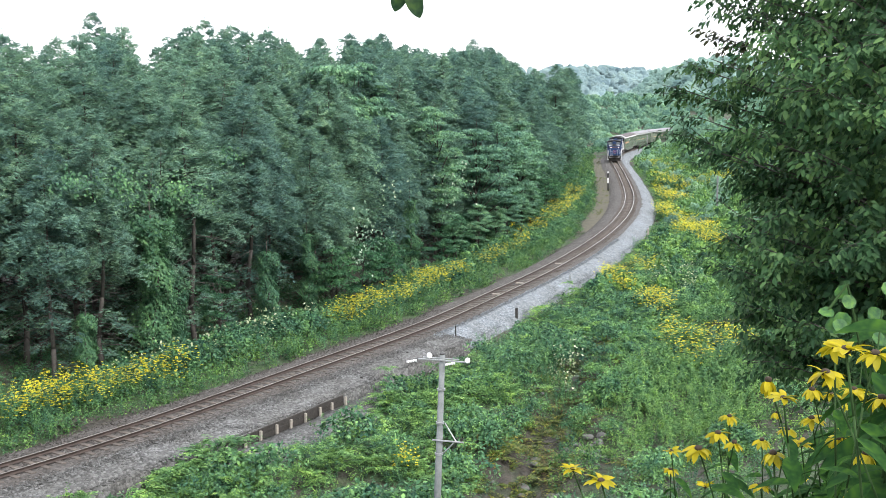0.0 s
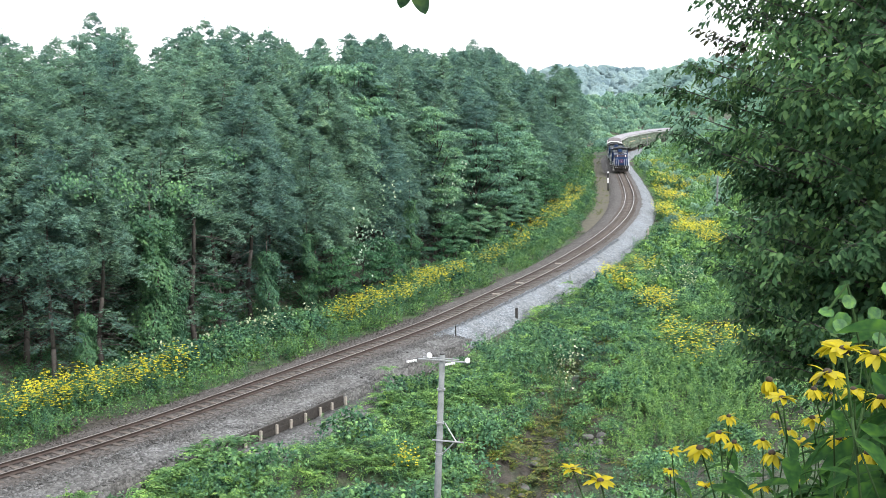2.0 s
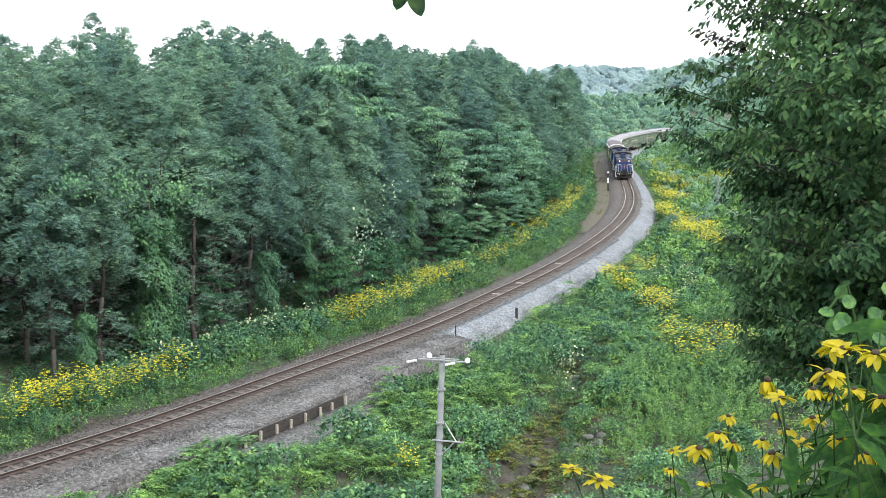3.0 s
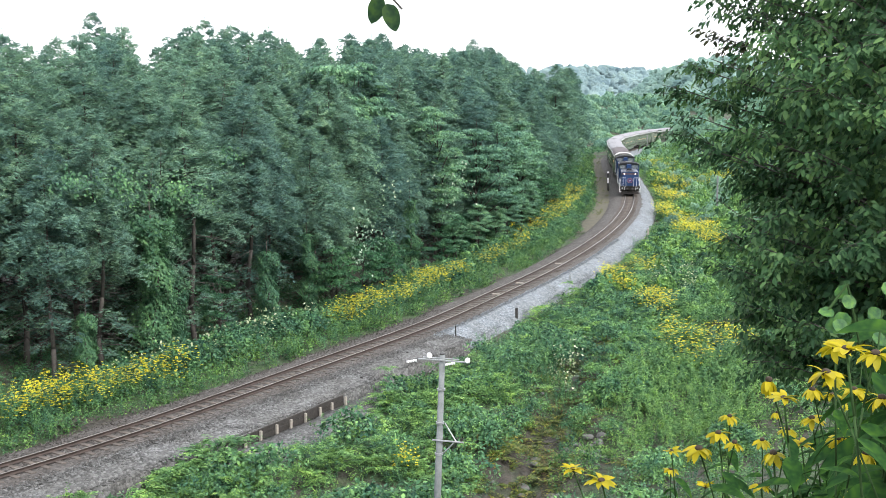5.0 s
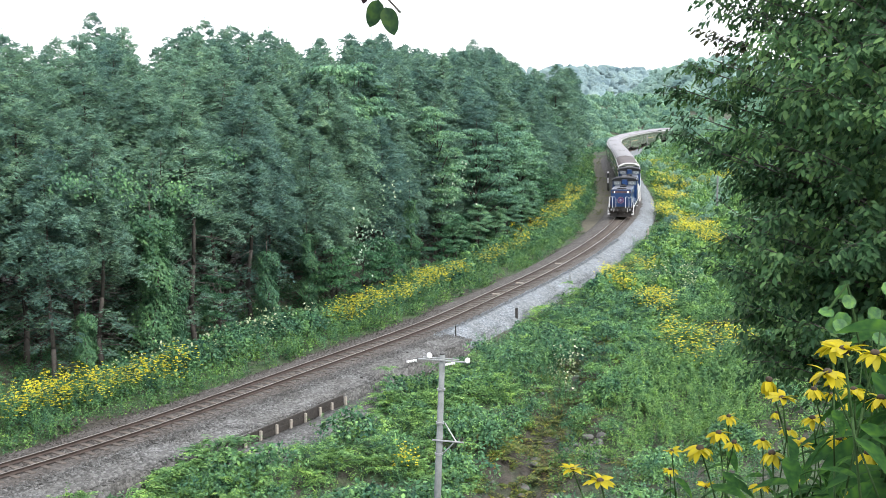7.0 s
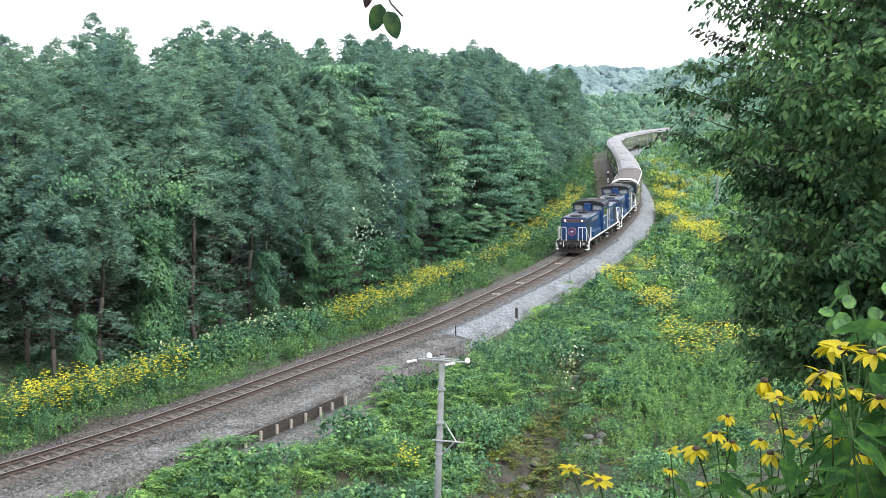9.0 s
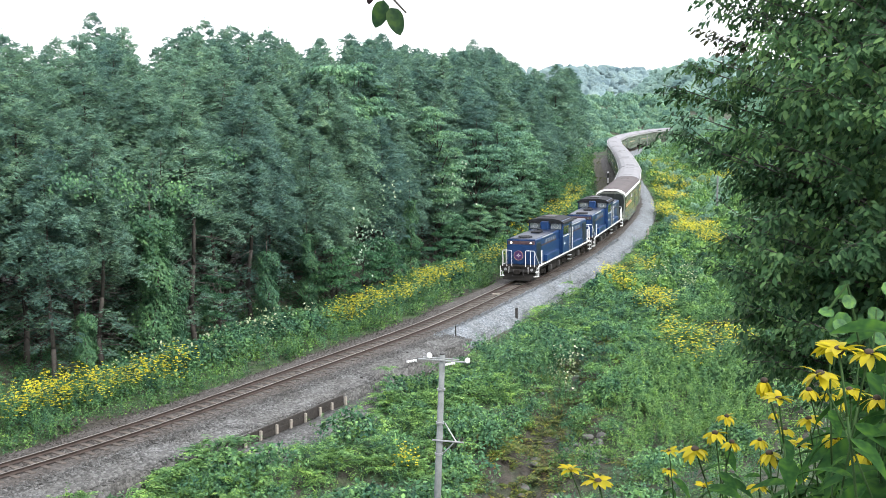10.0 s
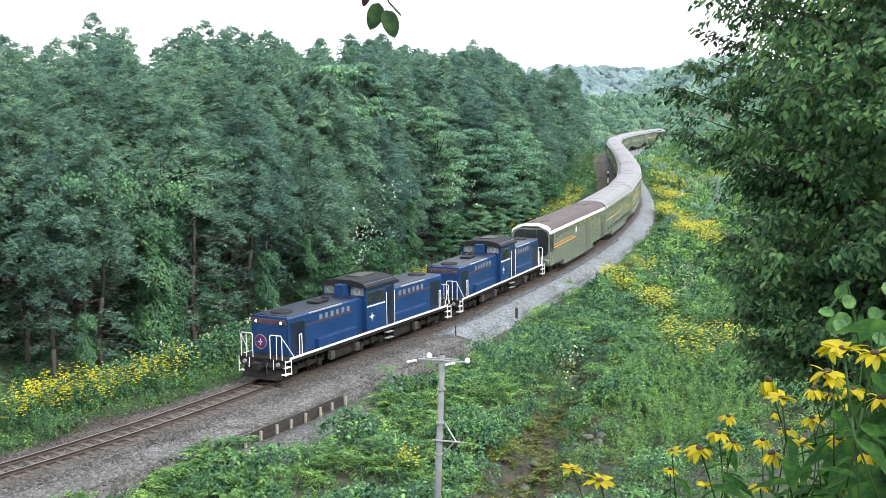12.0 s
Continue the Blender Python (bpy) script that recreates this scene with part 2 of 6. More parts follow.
def leaf_quads(c, d, nrm, length, width, fold=0.18):
    """Pointed leaves: base, two sides and a tip, slightly folded. Arrays of n; returns verts and quads."""
    k = len(c)
    d = d / (np.linalg.norm(d, axis=1)[:, None] + 1e-9)
    side = np.cross(d, nrm)
    side /= np.linalg.norm(side, axis=1)[:, None] + 1e-9
    up = np.cross(side, d)
    L, Wd = np.broadcast_to(length, k)[:, None], np.broadcast_to(width, k)[:, None]
    v = np.empty((k, 4, 3))
    v[:, 0] = c
    v[:, 1] = c + d * L * 0.45 + side * Wd * 0.5 + up * Wd * fold
    v[:, 2] = c + d * L - up * Wd * fold
    v[:, 3] = c + d * L * 0.45 - side * Wd * 0.5 + up * Wd * fold
    return v.reshape(-1, 3), np.arange(k * 4).reshape(k, 4)


def leaf_tris(c, d, nrm, length, width):
    """Narrow sprays and small leaflets, one triangle each."""
    k = len(c)
    d = d / (np.linalg.norm(d, axis=1)[:, None] + 1e-9)
    side = np.cross(d, nrm)
    side /= np.linalg.norm(side, axis=1)[:, None] + 1e-9
    L, Wd = np.broadcast_to(length, k)[:, None], np.broadcast_to(width, k)[:, None]
    v = np.empty((k, 3, 3))
    v[:, 0] = c - d * L * 0.35 + side * Wd * 0.5
    v[:, 1] = c + d * L * 0.65
    v[:, 2] = c - d * L * 0.35 - side * Wd * 0.5
    return v.reshape(-1, 3), np.arange(k * 3).reshape(k, 3)


def leaf_hex(c, d, nrm, length, width, fold=0.2):
    """Oval pointed leaves of two folded halves; returns verts and quads."""
    k = len(c)
    d = d / (np.linalg.norm(d, axis=1)[:, None] + 1e-9)
    side = np.cross(d, nrm)
    side /= np.linalg.norm(side, axis=1)[:, None] + 1e-9
    up = np.cross(side, d)
    L, Wd = np.broadcast_to(length, k)[:, None], np.broadcast_to(width, k)[:, None]
    v = np.empty((k, 6, 3))
    v[:, 0] = c
    v[:, 1] = c + d * L * 0.28 + side * Wd * 0.48 + up * Wd * fold
    v[:, 2] = c + d * L * 0.68 + side * Wd * 0.36 + up * Wd * fold * 0.6
    v[:, 3] = c + d * L - up * Wd * fold * 0.8
    v[:, 4] = c + d * L * 0.68 - side * Wd * 0.36 + up * Wd * fold * 0.6
    v[:, 5] = c + d * L * 0.28 - side * Wd * 0.48 + up * Wd * fold
    o = (np.arange(k) * 6)[:, None]
    f = np.concatenate([o + np.array([[0, 1, 2, 3]]), o + np.array([[0, 3, 4, 5]])])
    return v.reshape(-1, 3), f


def unit(k, r=rng):
    v = r.normal(size=(k, 3))
    return v / np.linalg.norm(v, axis=1)[:, None]


def stack(pieces):
    vs, fs, o = [], [], 0
    for v, f in pieces:
        vs.append(v)
        fs.append(f + o)
        o += len(v)
    return np.concatenate(vs), np.concatenate(fs)


# ---- the track's line in plan ----
CTRL = np.array([(-130, -62), (-75, -15), (-45, 12.5), (-31, 25.8), (-23.2, 34.2), (-16.63, 42.3), (-11.5, 50.3), (-8.02, 56.7), (-4.25, 63.5), (-1.0, 69.6),
                 (2.6, 77.9), (7.1, 88.6), (10.6, 98.0), (17.9, 121.6), (24.85, 154.8), (28.0, 178), (32.2, 213), (35.0, 238), (38.6, 261), (43.8, 281),
                 (51.5, 303), (60, 321), (74, 340), (96, 358), (145, 385)], float)


def spline(pts, step=0.5):
    t = np.r_[0, np.cumsum(np.linalg.norm(np.diff(pts, axis=0), axis=1))]
    h = np.diff(t)
    k = len(pts)
    A, B = np.eye(k), np.zeros((k, 2))
    for i in range(1, k - 1):
        A[i, i - 1:i + 2] = h[i - 1], 2 * (h[i - 1] + h[i]), h[i]
        B[i] = 6 * ((pts[i + 1] - pts[i]) / h[i] - (pts[i] - pts[i - 1]) / h[i - 1])
    Mm = np.linalg.solve(A, B)
    u = np.arange(0, t[-1], 0.1)
    i = np.clip(np.searchsorted(t, u, side="right") - 1, 0, k - 2)
    a, b = (t[i + 1] - u)[:, None], (u - t[i])[:, None]
    hh = h[i][:, None]
    p = Mm[i] * a ** 3 / (6 * hh) + Mm[i + 1] * b ** 3 / (6 * hh) + (pts[i] / hh - Mm[i] * hh / 6) * a + (pts[i + 1] / hh - Mm[i + 1] * hh / 6) * b
    s = np.r_[0, np.cumsum(np.linalg.norm(np.diff(p, axis=0), axis=1))]
    ss = np.arange(0, s[-1], step)
    return np.stack([np.interp(ss, s, p[:, 0]), np.interp(ss, s, p[:, 1])], 1)


STEP = 0.5
LINE = spline(CTRL, STEP)
# gentle smoothing keeps the curvature even
for _ in range(60):
    LINE[1:-1] = 0.5 * LINE[1:-1] + 0.25 * (LINE[:-2] + LINE[2:])
TAN = np.gradient(LINE, axis=0)
TAN /= np.linalg.norm(TAN, axis=1)[:, None]
RIGHT = np.stack([TAN[:, 1], -TAN[:, 0]], 1)
S_ALL = np.arange(len(LINE)) * STEP


def at(s, u=0.0):
    """Plan point at arc length s, u metres to the right of the centre line (looking away)."""
    p = np.stack([np.interp(s, S_ALL, LINE[:, 0]), np.interp(s, S_ALL, LINE[:, 1])], -1)
    r = np.stack([np.interp(s, S_ALL, RIGHT[:, 0]), np.interp(s, S_ALL, RIGHT[:, 1])], -1)
    return p + r * np.asarray(u)[..., None]


def s_of_y(y):
    return float(S_ALL[np.argmin(np.abs(LINE[:, 1] - y))])


COARSE = slice(None, None, 4)


def track_coords(x, y):
    """Arc length and offset of plan points from the centre line."""
    x, y = np.asarray(x, float).ravel(), np.asarray(y, float).ravel()
    L4, R4, S4 = LINE[COARSE], RIGHT[COARSE], S_ALL[COARSE]
    s, u = np.empty(len(x)), np.empty(len(x))
    for a in range(0, len(x), 20000):
        q = np.stack([x[a:a + 20000], y[a:a + 20000]], 1)
        i = np.argmin(((q[:, None] - L4[None]) ** 2).sum(2), axis=1)
        u[a:a + 20000] = ((q - L4[i]) * R4[i]).sum(1)
        dd = np.linalg.norm(q - L4[i], axis=1)
        far = dd > np.abs(u[a:a + 20000]) + 3
        u[a:a + 20000] = np.where(far, np.sign(u[a:a + 20000] + 1e-6) * dd, u[a:a + 20000])
        s[a:a + 20000] = S4[i]
    return s, u


def wav(x, y, sc, seed=0.0):
    """Cheap smooth unevenness from crossed waves."""
    return (np.sin(x / sc + 1.7 * np.sin(y / sc * 0.7 + seed)) + np.sin(y / sc * 1.13 + 1.3 * np.sin(x / sc * 0.8 + 2 + seed))) * 0.5


def ground_z(x, y, su=None):
    x, y = np.asarray(x, float).ravel(), np.asarray(y, float).ravel()
    s, u = track_coords(x, y) if su is None else su
    far = np.clip((y - 70) / 110, 0, 1)
    foot = 17.0 - 6.0 * far
    slope = 0.36 + 0.06 * far
    right = np.interp(u, [0, 2.0, 3.2, 4.4, 7.0, 12.0], [-0.7, -0.75, -1.1, -1.3, -1.3, -1.1])
    rise = np.clip(u - foot, 0, None)
    right = right + slope * (rise - 1.5 * (1 - np.exp(-rise / 1.5))) * np.where(rise > 60, 60 / np.maximum(rise, 1e-6), 1)
    left = np.interp(-u, [0, 2.4, 4.5, 9, 15, 30, 45, 120, 400], [-0.7, -0.7, -0.85, -0.9, -0.5, 1.6, 4.0, 9.0, 14.0])
    z = np.where(u > 0, right, left)
    d2 = x ** 2 + y ** 2
    knoll = np.exp(-d2 / (2 * 9.5 ** 2))
    z = z * (1 - knoll) + knoll * 12.1
    rough = np.clip((np.abs(u) - 4) / 6, 0, 1)
    z += rough * (0.36 * wav(x, y, 2.6) + 0.55 * wav(x, y, 8.0, 1.0) + 0.3 * wav(x, y, 1.15, 2.0) * np.clip(u / 6, 0, 1)) * (1 - knoll)
    # a gully runs down the slope
    along, aside = (x - 1.0) * 0.237 + (y - 36.0) * 0.971, (x - 1.0) * 0.971 - (y - 36.0) * 0.237
    z -= 0.8 * np.exp(-(aside / 1.2) ** 2) * np.clip((along + 3) / 3, 0, 1) * np.clip((36 - along) / 8, 0, 1)
    return z


# ---- ground: one sheet to the horizon ----
def ground():
    def axis(lo, hi, a, b, fine):
        mid = np.arange(a, b + 0.01, fine)
        left = a - np.geomspace(fine * 1.5, a - lo, 22)[::-1]
        right = b + np.geomspace(fine * 1.5, hi - b, 22)
        return np.concatenate([left, mid, right])
    xs, ys = axis(-3000, 3000, -50, 95, 1.0), axis(-800, 4200, -12, 350, 1.25)
    X, Y = np.meshgrid(xs, ys)
    Z = ground_z(X, Y)
    dist = np.hypot(X.ravel(), Y.ravel() - 100)
    Z = np.where(dist > 500, Z * np.clip((900 - dist) / 400, 0, 1) - 1.0, Z)
    nx, ny = len(xs), len(ys)
    i = (np.arange(ny - 1)[:, None] * nx + np.arange(nx - 1)[None]).ravel()
    me = mesh_np("ground", np.stack([X.ravel(), Y.ravel(), Z], 1), np.stack([i, i + 1, i + nx + 1, i + nx], 1))
    me.shade_smooth()
    linked("ground", me, M_GROUND, label="grassy hillside with bare soil patches beside the railway", kind="structure")


ground()


# ---- railway ----
def sweep(name, s0, s1, outline, material, parent, label="", kind="", wob=0.0, step=1.0):
    """A strip along the line: outline of (u, z), closed when its ends meet the ground."""
    s = np.arange(s0, s1 + 0.01, step)
    k = len(outline)
    vs = []
    for j, (u, z) in enumerate(outline):
        p = at(s, np.full(len(s), u) + (wob * rng.normal(size=len(s)) if 0 < j < k - 1 else 0))
        vs.append(np.c_[p, np.full(len(s), z) + (wob * 0.35 * rng.normal(size=len(s)) if wob else 0)])
    V = np.stack(vs, 1).reshape(-1, 3)
    i = (np.arange(len(s) - 1)[:, None] * k + np.arange(k - 1)[None]).ravel()
    return linked(name, mesh_np(name, V, np.stack([i, i + k, i + k + 1, i + 1], 1)), material, parent, label, kind)


S0, S1 = s_of_y(-10), float(S_ALL[-1]) - 2
S_NEAR = s_of_y(68.5)


def railway():
    bed = empty("ballast", "crushed stone ballast bed of the railway", "ballast")
    tagged(bed, kind="structure")
    sweep("ballast_crown", S0, S1, [(-2.9, -0.75), (-2.0, -0.24), (-1.3, -0.19), (0, -0.2), (1.3, -0.19), (1.75, -0.22)], M_BALLAST_B, bed, "rust-brown ballast between and beside the rails", "structure", 0.03)
    sweep("ballast_shoulder", S0, S_NEAR, [(1.7, -0.215), (2.3, -0.25), (3.3, -0.36), (3.75, -0.5), (3.8, -1.3)], M_BALLAST_M, bed, "weathered grey-brown ballast shoulder", "structure", 0.05)
    sweep("ballast_shoulder", S_NEAR - 1.5, S1, [(1.55, -0.2), (2.05, -0.2), (2.7, -0.52), (3.2, -0.85), (3.5, -1.5)], M_BALLAST, bed, "fresh light grey ballast shoulder", "structure", 0.05)
    sweep("ballast_toe", s_of_y(47), s_of_y(62), [(3.9, -1.3), (4.0, -0.92), (5.2, -0.98), (6.6, -1.4)], M_BALLAST_M, bed, "spilled grey gravel below the boards", "structure", 0.04)
    sweep("service_path", s_of_y(120), s_of_y(262), [(-4.9, -1.05), (-4.3, -0.76), (-3.8, -0.72), (-3.0, -0.66), (-2.4, -0.61), (-1.9, -0.57)], M_SOIL, bed, "brown gravel path beside the track", "structure", 0.05)
    track = empty("railway_track", "single rusty railway track on wooden sleepers in ballast", "railway track")
    tagged(track, kind="structure")
    for side in (-1, 1):
        c = side * 0.565
        prof = [(-0.065, -0.155), (-0.065, -0.143), (-0.012, -0.125), (-0.01, -0.045), (-0.033, -0.035), (-0.033, -0.004), (0.033, -0.004), (0.033, -0.035), (0.01, -0.045), (0.012, -0.125), (0.065, -0.143), (0.065, -0.155)]
        sweep("rail", S0, S1, [(c + a, b) for a, b in prof], M_RAIL, track, step=0.5)
        sweep("rail_head", S0, S1, [(c - 0.031, -0.004), (c - 0.026, 0.0), (c + 0.026, 0.0), (c + 0.031, -0.004)], M_RAILTOP, track, "polished running surface", step=0.5)
    bm = boxm(-0.11, 0.11, -1.05, 1.05, -0.30, -0.158, bevel=0.012)
    me = bpy.data.meshes.new("sleeper")
    bm.to_mesh(me)
    bm.free()
    me.materials.append(M_SLEEPER)
    sp = np.arange(s_of_y(30), S1, 0.68)
    vs = np.array([v.co[:] for v in me.vertices])
    rest = []
    me_t = None
    for i, s in enumerate(sp):
        p, t = at(np.array([s]))[0], at(np.array([s + 0.1]))[0] - at(np.array([s - 0.1]))[0]
        ang = math.atan2(t[1], t[0]) + rng.normal() * 0.012
        if i < 290:
            ob = new("sleeper", me)
            ob.parent = track
            ob.matrix_world = pose(p[0], p[1], rng.normal() * 0.006, 0, 0, math.degrees(ang))
        else:
            c, q = math.cos(ang), math.sin(ang)
            rest.append(np.c_[vs[:, 0] * c - vs[:, 1] * q + p[0], vs[:, 0] * q + vs[:, 1] * c + p[1], vs[:, 2]])
    for lab, mat, sa, sb, ua, ub, za, zb, num in (("grey ballast stones on the shoulder", M_BALLAST_M, s_of_y(40), S_NEAR, 1.5, 3.7, -0.2, -0.46, 12000), ("light ballast stones on the shoulder", M_BALLAST, S_NEAR - 1, s_of_y(112), 1.5, 3.15, -0.16, -0.8, 8000),
                                                  ("rusty ballast stones between the sleepers", M_BALLAST_B, s_of_y(40), s_of_y(75), -2.1, 1.6, -0.2, -0.2, 6000)):
        s, t = sa + (sb - sa) * rng.random(num), rng.random(num)
        p = at(s, ua + (ub - ua) * t)
        z = za + (zb - za) * np.clip((t - 0.2) / 0.8, 0, 1)
        octa = np.array([[1, 0, 0], [-1, 0, 0], [0, 1, 0], [0, -1, 0], [0, 0, 1], [0, 0, -1]], float)
        V = octa[None] * (0.025 + 0.03 * rng.random((num, 1, 3))) + rng.normal(size=(num, 6, 3)) * 0.008 + np.c_[p, z][:, None]
        tri = np.array([[0, 2, 4], [2, 1, 4], [1, 3, 4], [3, 0, 4], [2, 0, 5], [1, 2, 5], [3, 1, 5], [0, 3, 5]])
        F = (np.arange(num) * 6)[:, None, None] + tri[None]
        linked("ballast_stones", mesh_np("ballast_stones", V.reshape(-1, 3), F.reshape(-1, 3)), mat, bed, lab, "stuff")
    cube = np.array([[0, 1, 3, 2], [4, 6, 7, 5], [0, 4, 5, 1], [2, 3, 7, 6], [0, 2, 6, 4], [1, 5, 7, 3]])
    pieces = []
    for r in rest:
        lo, hi = vs.min(0), vs.max(0)
        c0 = r.mean(0)
        ax = r[np.argmax(vs[:, 1])] - r[np.argmin(vs[:, 1])]
        ax[2] = 0
        ax /= np.linalg.norm(ax)
        bx = np.array([ax[1], -ax[0], 0])
        k = np.array([[i, j, h] for i in (-1, 1) for j in (-1, 1) for h in (-1, 1)], float)
        pieces.append((c0 + k[:, :1] * bx * 0.11 + k[:, 1:2] * ax * 1.05 + k[:, 2:] * np.array([0, 0, 0.07]), cube))
    v, f = stack(pieces)
    linked("far_sleepers", mesh_np("far_sleepers", v, f), M_SLEEPER, track, kind="stuff")


railway()


# ---- trees ----
def trunk_mesh(name, H, r0, lean=0.0, seg=8, limbs=()):
    bm = bmesh.new()
    pts = [Vector((lean * (k / 6) ** 2 * H, 0.02 * H * math.sin(k * 1.7), H * k / 6 - (0.6 if k == 0 else 0))) for k in range(7)]
    for k in range(6):
        rod(bm, pts[k], pts[k + 1], r0 * (1 - k / 6.3), r0 * (1 - (k + 1) / 6.3), seg)
    for a, b, ra, rb in limbs:
        rod(bm, a, b, ra, rb, 5)
    me = bpy.data.meshes.new(name)
    bm.to_mesh(me)
    bm.free()
    me.shade_smooth()
    return me


def fronds(r, a, z, Lb, rise, sag, gap, size):
    """One level branch: side twigs on both sides of its axis, each set with needle tufts and hanging at the tip."""
    m = max(7, int(Lb / gap))
    t = 0.12 + 0.88 * (np.arange(m) + r.random(m)) / m
    sg = np.where(np.arange(m) % 2 == 0, 1.0, -1.0)
    out, side = np.array([math.cos(a), math.sin(a)]), np.array([-math.sin(a), math.cos(a)])
    ln = (0.22 + 0.34 * Lb * (1.02 - t) ** 0.8) * (0.65 + 0.6 * r.random(m))
    q = 6
    k = (np.arange(q) + 0.5) / q
    fwd, lat = 0.62 + 0.2 * r.normal(size=m), 0.8 + 0.15 * r.normal(size=m)
    rad = (t * Lb)[:, None] + fwd[:, None] * ln[:, None] * k[None]
    off = (sg * lat * ln)[:, None] * k[None]
    zz = z + rise * rad - sag * rad ** 2 / max(Lb, 0.4) - 0.22 * ln[:, None] * k[None] ** 2 + (0.05 + 0.05 * Lb) * r.normal(size=(m, 1)) + 0.05 * r.normal(size=(m, q))
    pos = np.stack([out[0] * rad + side[0] * off, out[1] * rad + side[1] * off, zz], -1)
    tw = np.stack([out[0] * fwd + side[0] * sg * lat, out[1] * fwd + side[1] * sg * lat, 0.05 + 0.3 * r.normal(size=m)], -1)
    P, D = [], []
    for e in (-1.0, 1.0):
        across = np.stack([-tw[:, 1], tw[:, 0], 0 * t], -1)
        d = tw[:, None] * 0.75 + across[:, None] * e * 0.7 + np.array([0, 0, 0.18]) + 0.3 * r.normal(size=(m, q, 3))
        P.append(pos.reshape(-1, 3))
        D.append(d.reshape(-1, 3))
    P, D = np.concatenate(P), np.concatenate(D)
    L = size * (0.16 + 0.15 * r.random(len(P))) * min(1.0, 0.5 + 0.28 * Lb)
    return leaf_tris(P, D, np.array([0.9 * out[0], 0.9 * out[1], 0.8]) + 0.6 * r.normal(size=(len(P), 3)), L, L * 0.25)


def larch_crown(seed, H, R, n_br=66, gap=0.15, z0=0.2, size=1.0, low=0):
    """Whorls of level, feathery branches with gaps between them; a soft broad cone in all, with a thin leader."""
    r = np.random.default_rng(seed)
    pieces, limbs = [], []
    bend = r.random(4) * 6.283
    for b in range(n_br):
        f = z0 + (0.99 - z0) * ((b + 0.7 * r.random()) / n_br) ** 0.78
        prof = min(1.0, (1 - f) / 0.42) ** 0.8 * (0.7 + 0.3 * min(1, (f - z0) / 0.15))
        a = b * 2.399 + r.normal() * 0.5
        prof *= 1 + 0.16 * math.sin(2 * a + bend[0]) + 0.14 * math.sin(15 * f + bend[1])
        Lb = R * prof * (0.58 + 0.55 * r.random()) + 0.2
        rise = -0.12 + 0.75 * max(0.0, f - 0.45) + 0.08 * r.normal()
        sag = 0.16 + 0.1 * r.random()
        pieces.append(fronds(r, a, f * H, Lb, rise, sag, gap, size))
        limbs.append(((0, 0, f * H), (math.cos(a) * Lb * 0.8, math.sin(a) * Lb * 0.8, f * H + (rise - sag * 0.64) * Lb * 0.8), 0.032 * (1.3 - f), 0.008))
    # thin upright leader shoots
    k = 90
    t = r.random(k)
    sh = r.integers(3, size=k)
    lx, ly = np.array([0, 0.35, -0.3])[sh], np.array([0, -0.25, 0.3])[sh]
    c = np.stack([lx * t, ly * t, H * (0.95 + 0.075 * t * np.array([1, 0.6, 0.5])[sh])], 1)
    d = unit(k, r) * np.array([1, 1, 0.3]) + np.array([0, 0, 0.7])
    pieces.append(leaf_tris(c, d, unit(k, r), size * 0.17 * (1.1 - 0.5 * t), size * 0.045))
    # a few long half-bare branches below the crown
    for b in range(low):
        a, z, Lb = r.random() * 6.283, H * (0.07 + (z0 - 0.05) * r.random()), R * (0.45 + 0.5 * r.random())
        limbs.append(((0, 0, z), (math.cos(a) * Lb, math.sin(a) * Lb, z - 0.2 * Lb), 0.03, 0.008))
        if b % 2:
            pieces.append(fronds(r, a, z, Lb, -0.2, 0.05, gap * 2.2, size))
    return stack(pieces), limbs


def broad_crown(seed, H, R, clumps=40, per=110, z0=0.28, leaf=0.26, flat=0.75, make=leaf_quads):
    r = np.random.default_rng(seed)
    pieces, limbs = [], []
    for b in range(clumps):
        q = unit(1, r)[0]
        rad = r.random() ** 0.4
        zc = H * (z0 + (1 - z0) * 0.5) + q[2] * rad * H * (1 - z0) * 0.46
        wide = R * (1 - 0.35 * max(0.0, (zc / H - 0.6) / 0.4))
        cx, cy = q[0] * rad * wide * 0.85, q[1] * rad * wide * 0.85
        cr = (0.2 + 0.14 * r.random()) * R
        v = unit(per, r)
        v[:, 2] = np.abs(v[:, 2]) * 0.8 - 0.25
        c = np.array([cx, cy, zc]) + v * np.array([1, 1, flat]) * cr * (0.75 + 0.4 * r.random((per, 1)))
        d = v * np.array([1, 1, 0.3]) + r.normal(size=(per, 3)) * 0.5 + np.array([0, 0, -0.35])
        nrm = v * 0.6 + np.array([0, 0, 0.8]) + r.normal(size=(per, 3)) * 0.4
        ln = leaf * (0.7 + 0.6 * r.random(per))
        pieces.append(make(c, d, nrm, ln, ln * (0.5 + 0.2 * r.random(per))))
        if b % 2 == 0:
            limbs.append(((0, 0, max(0.2 * H, zc - 0.6 * R)), (cx, cy, zc), 0.02 * R, 0.006 * R))
    return stack(pieces), limbs


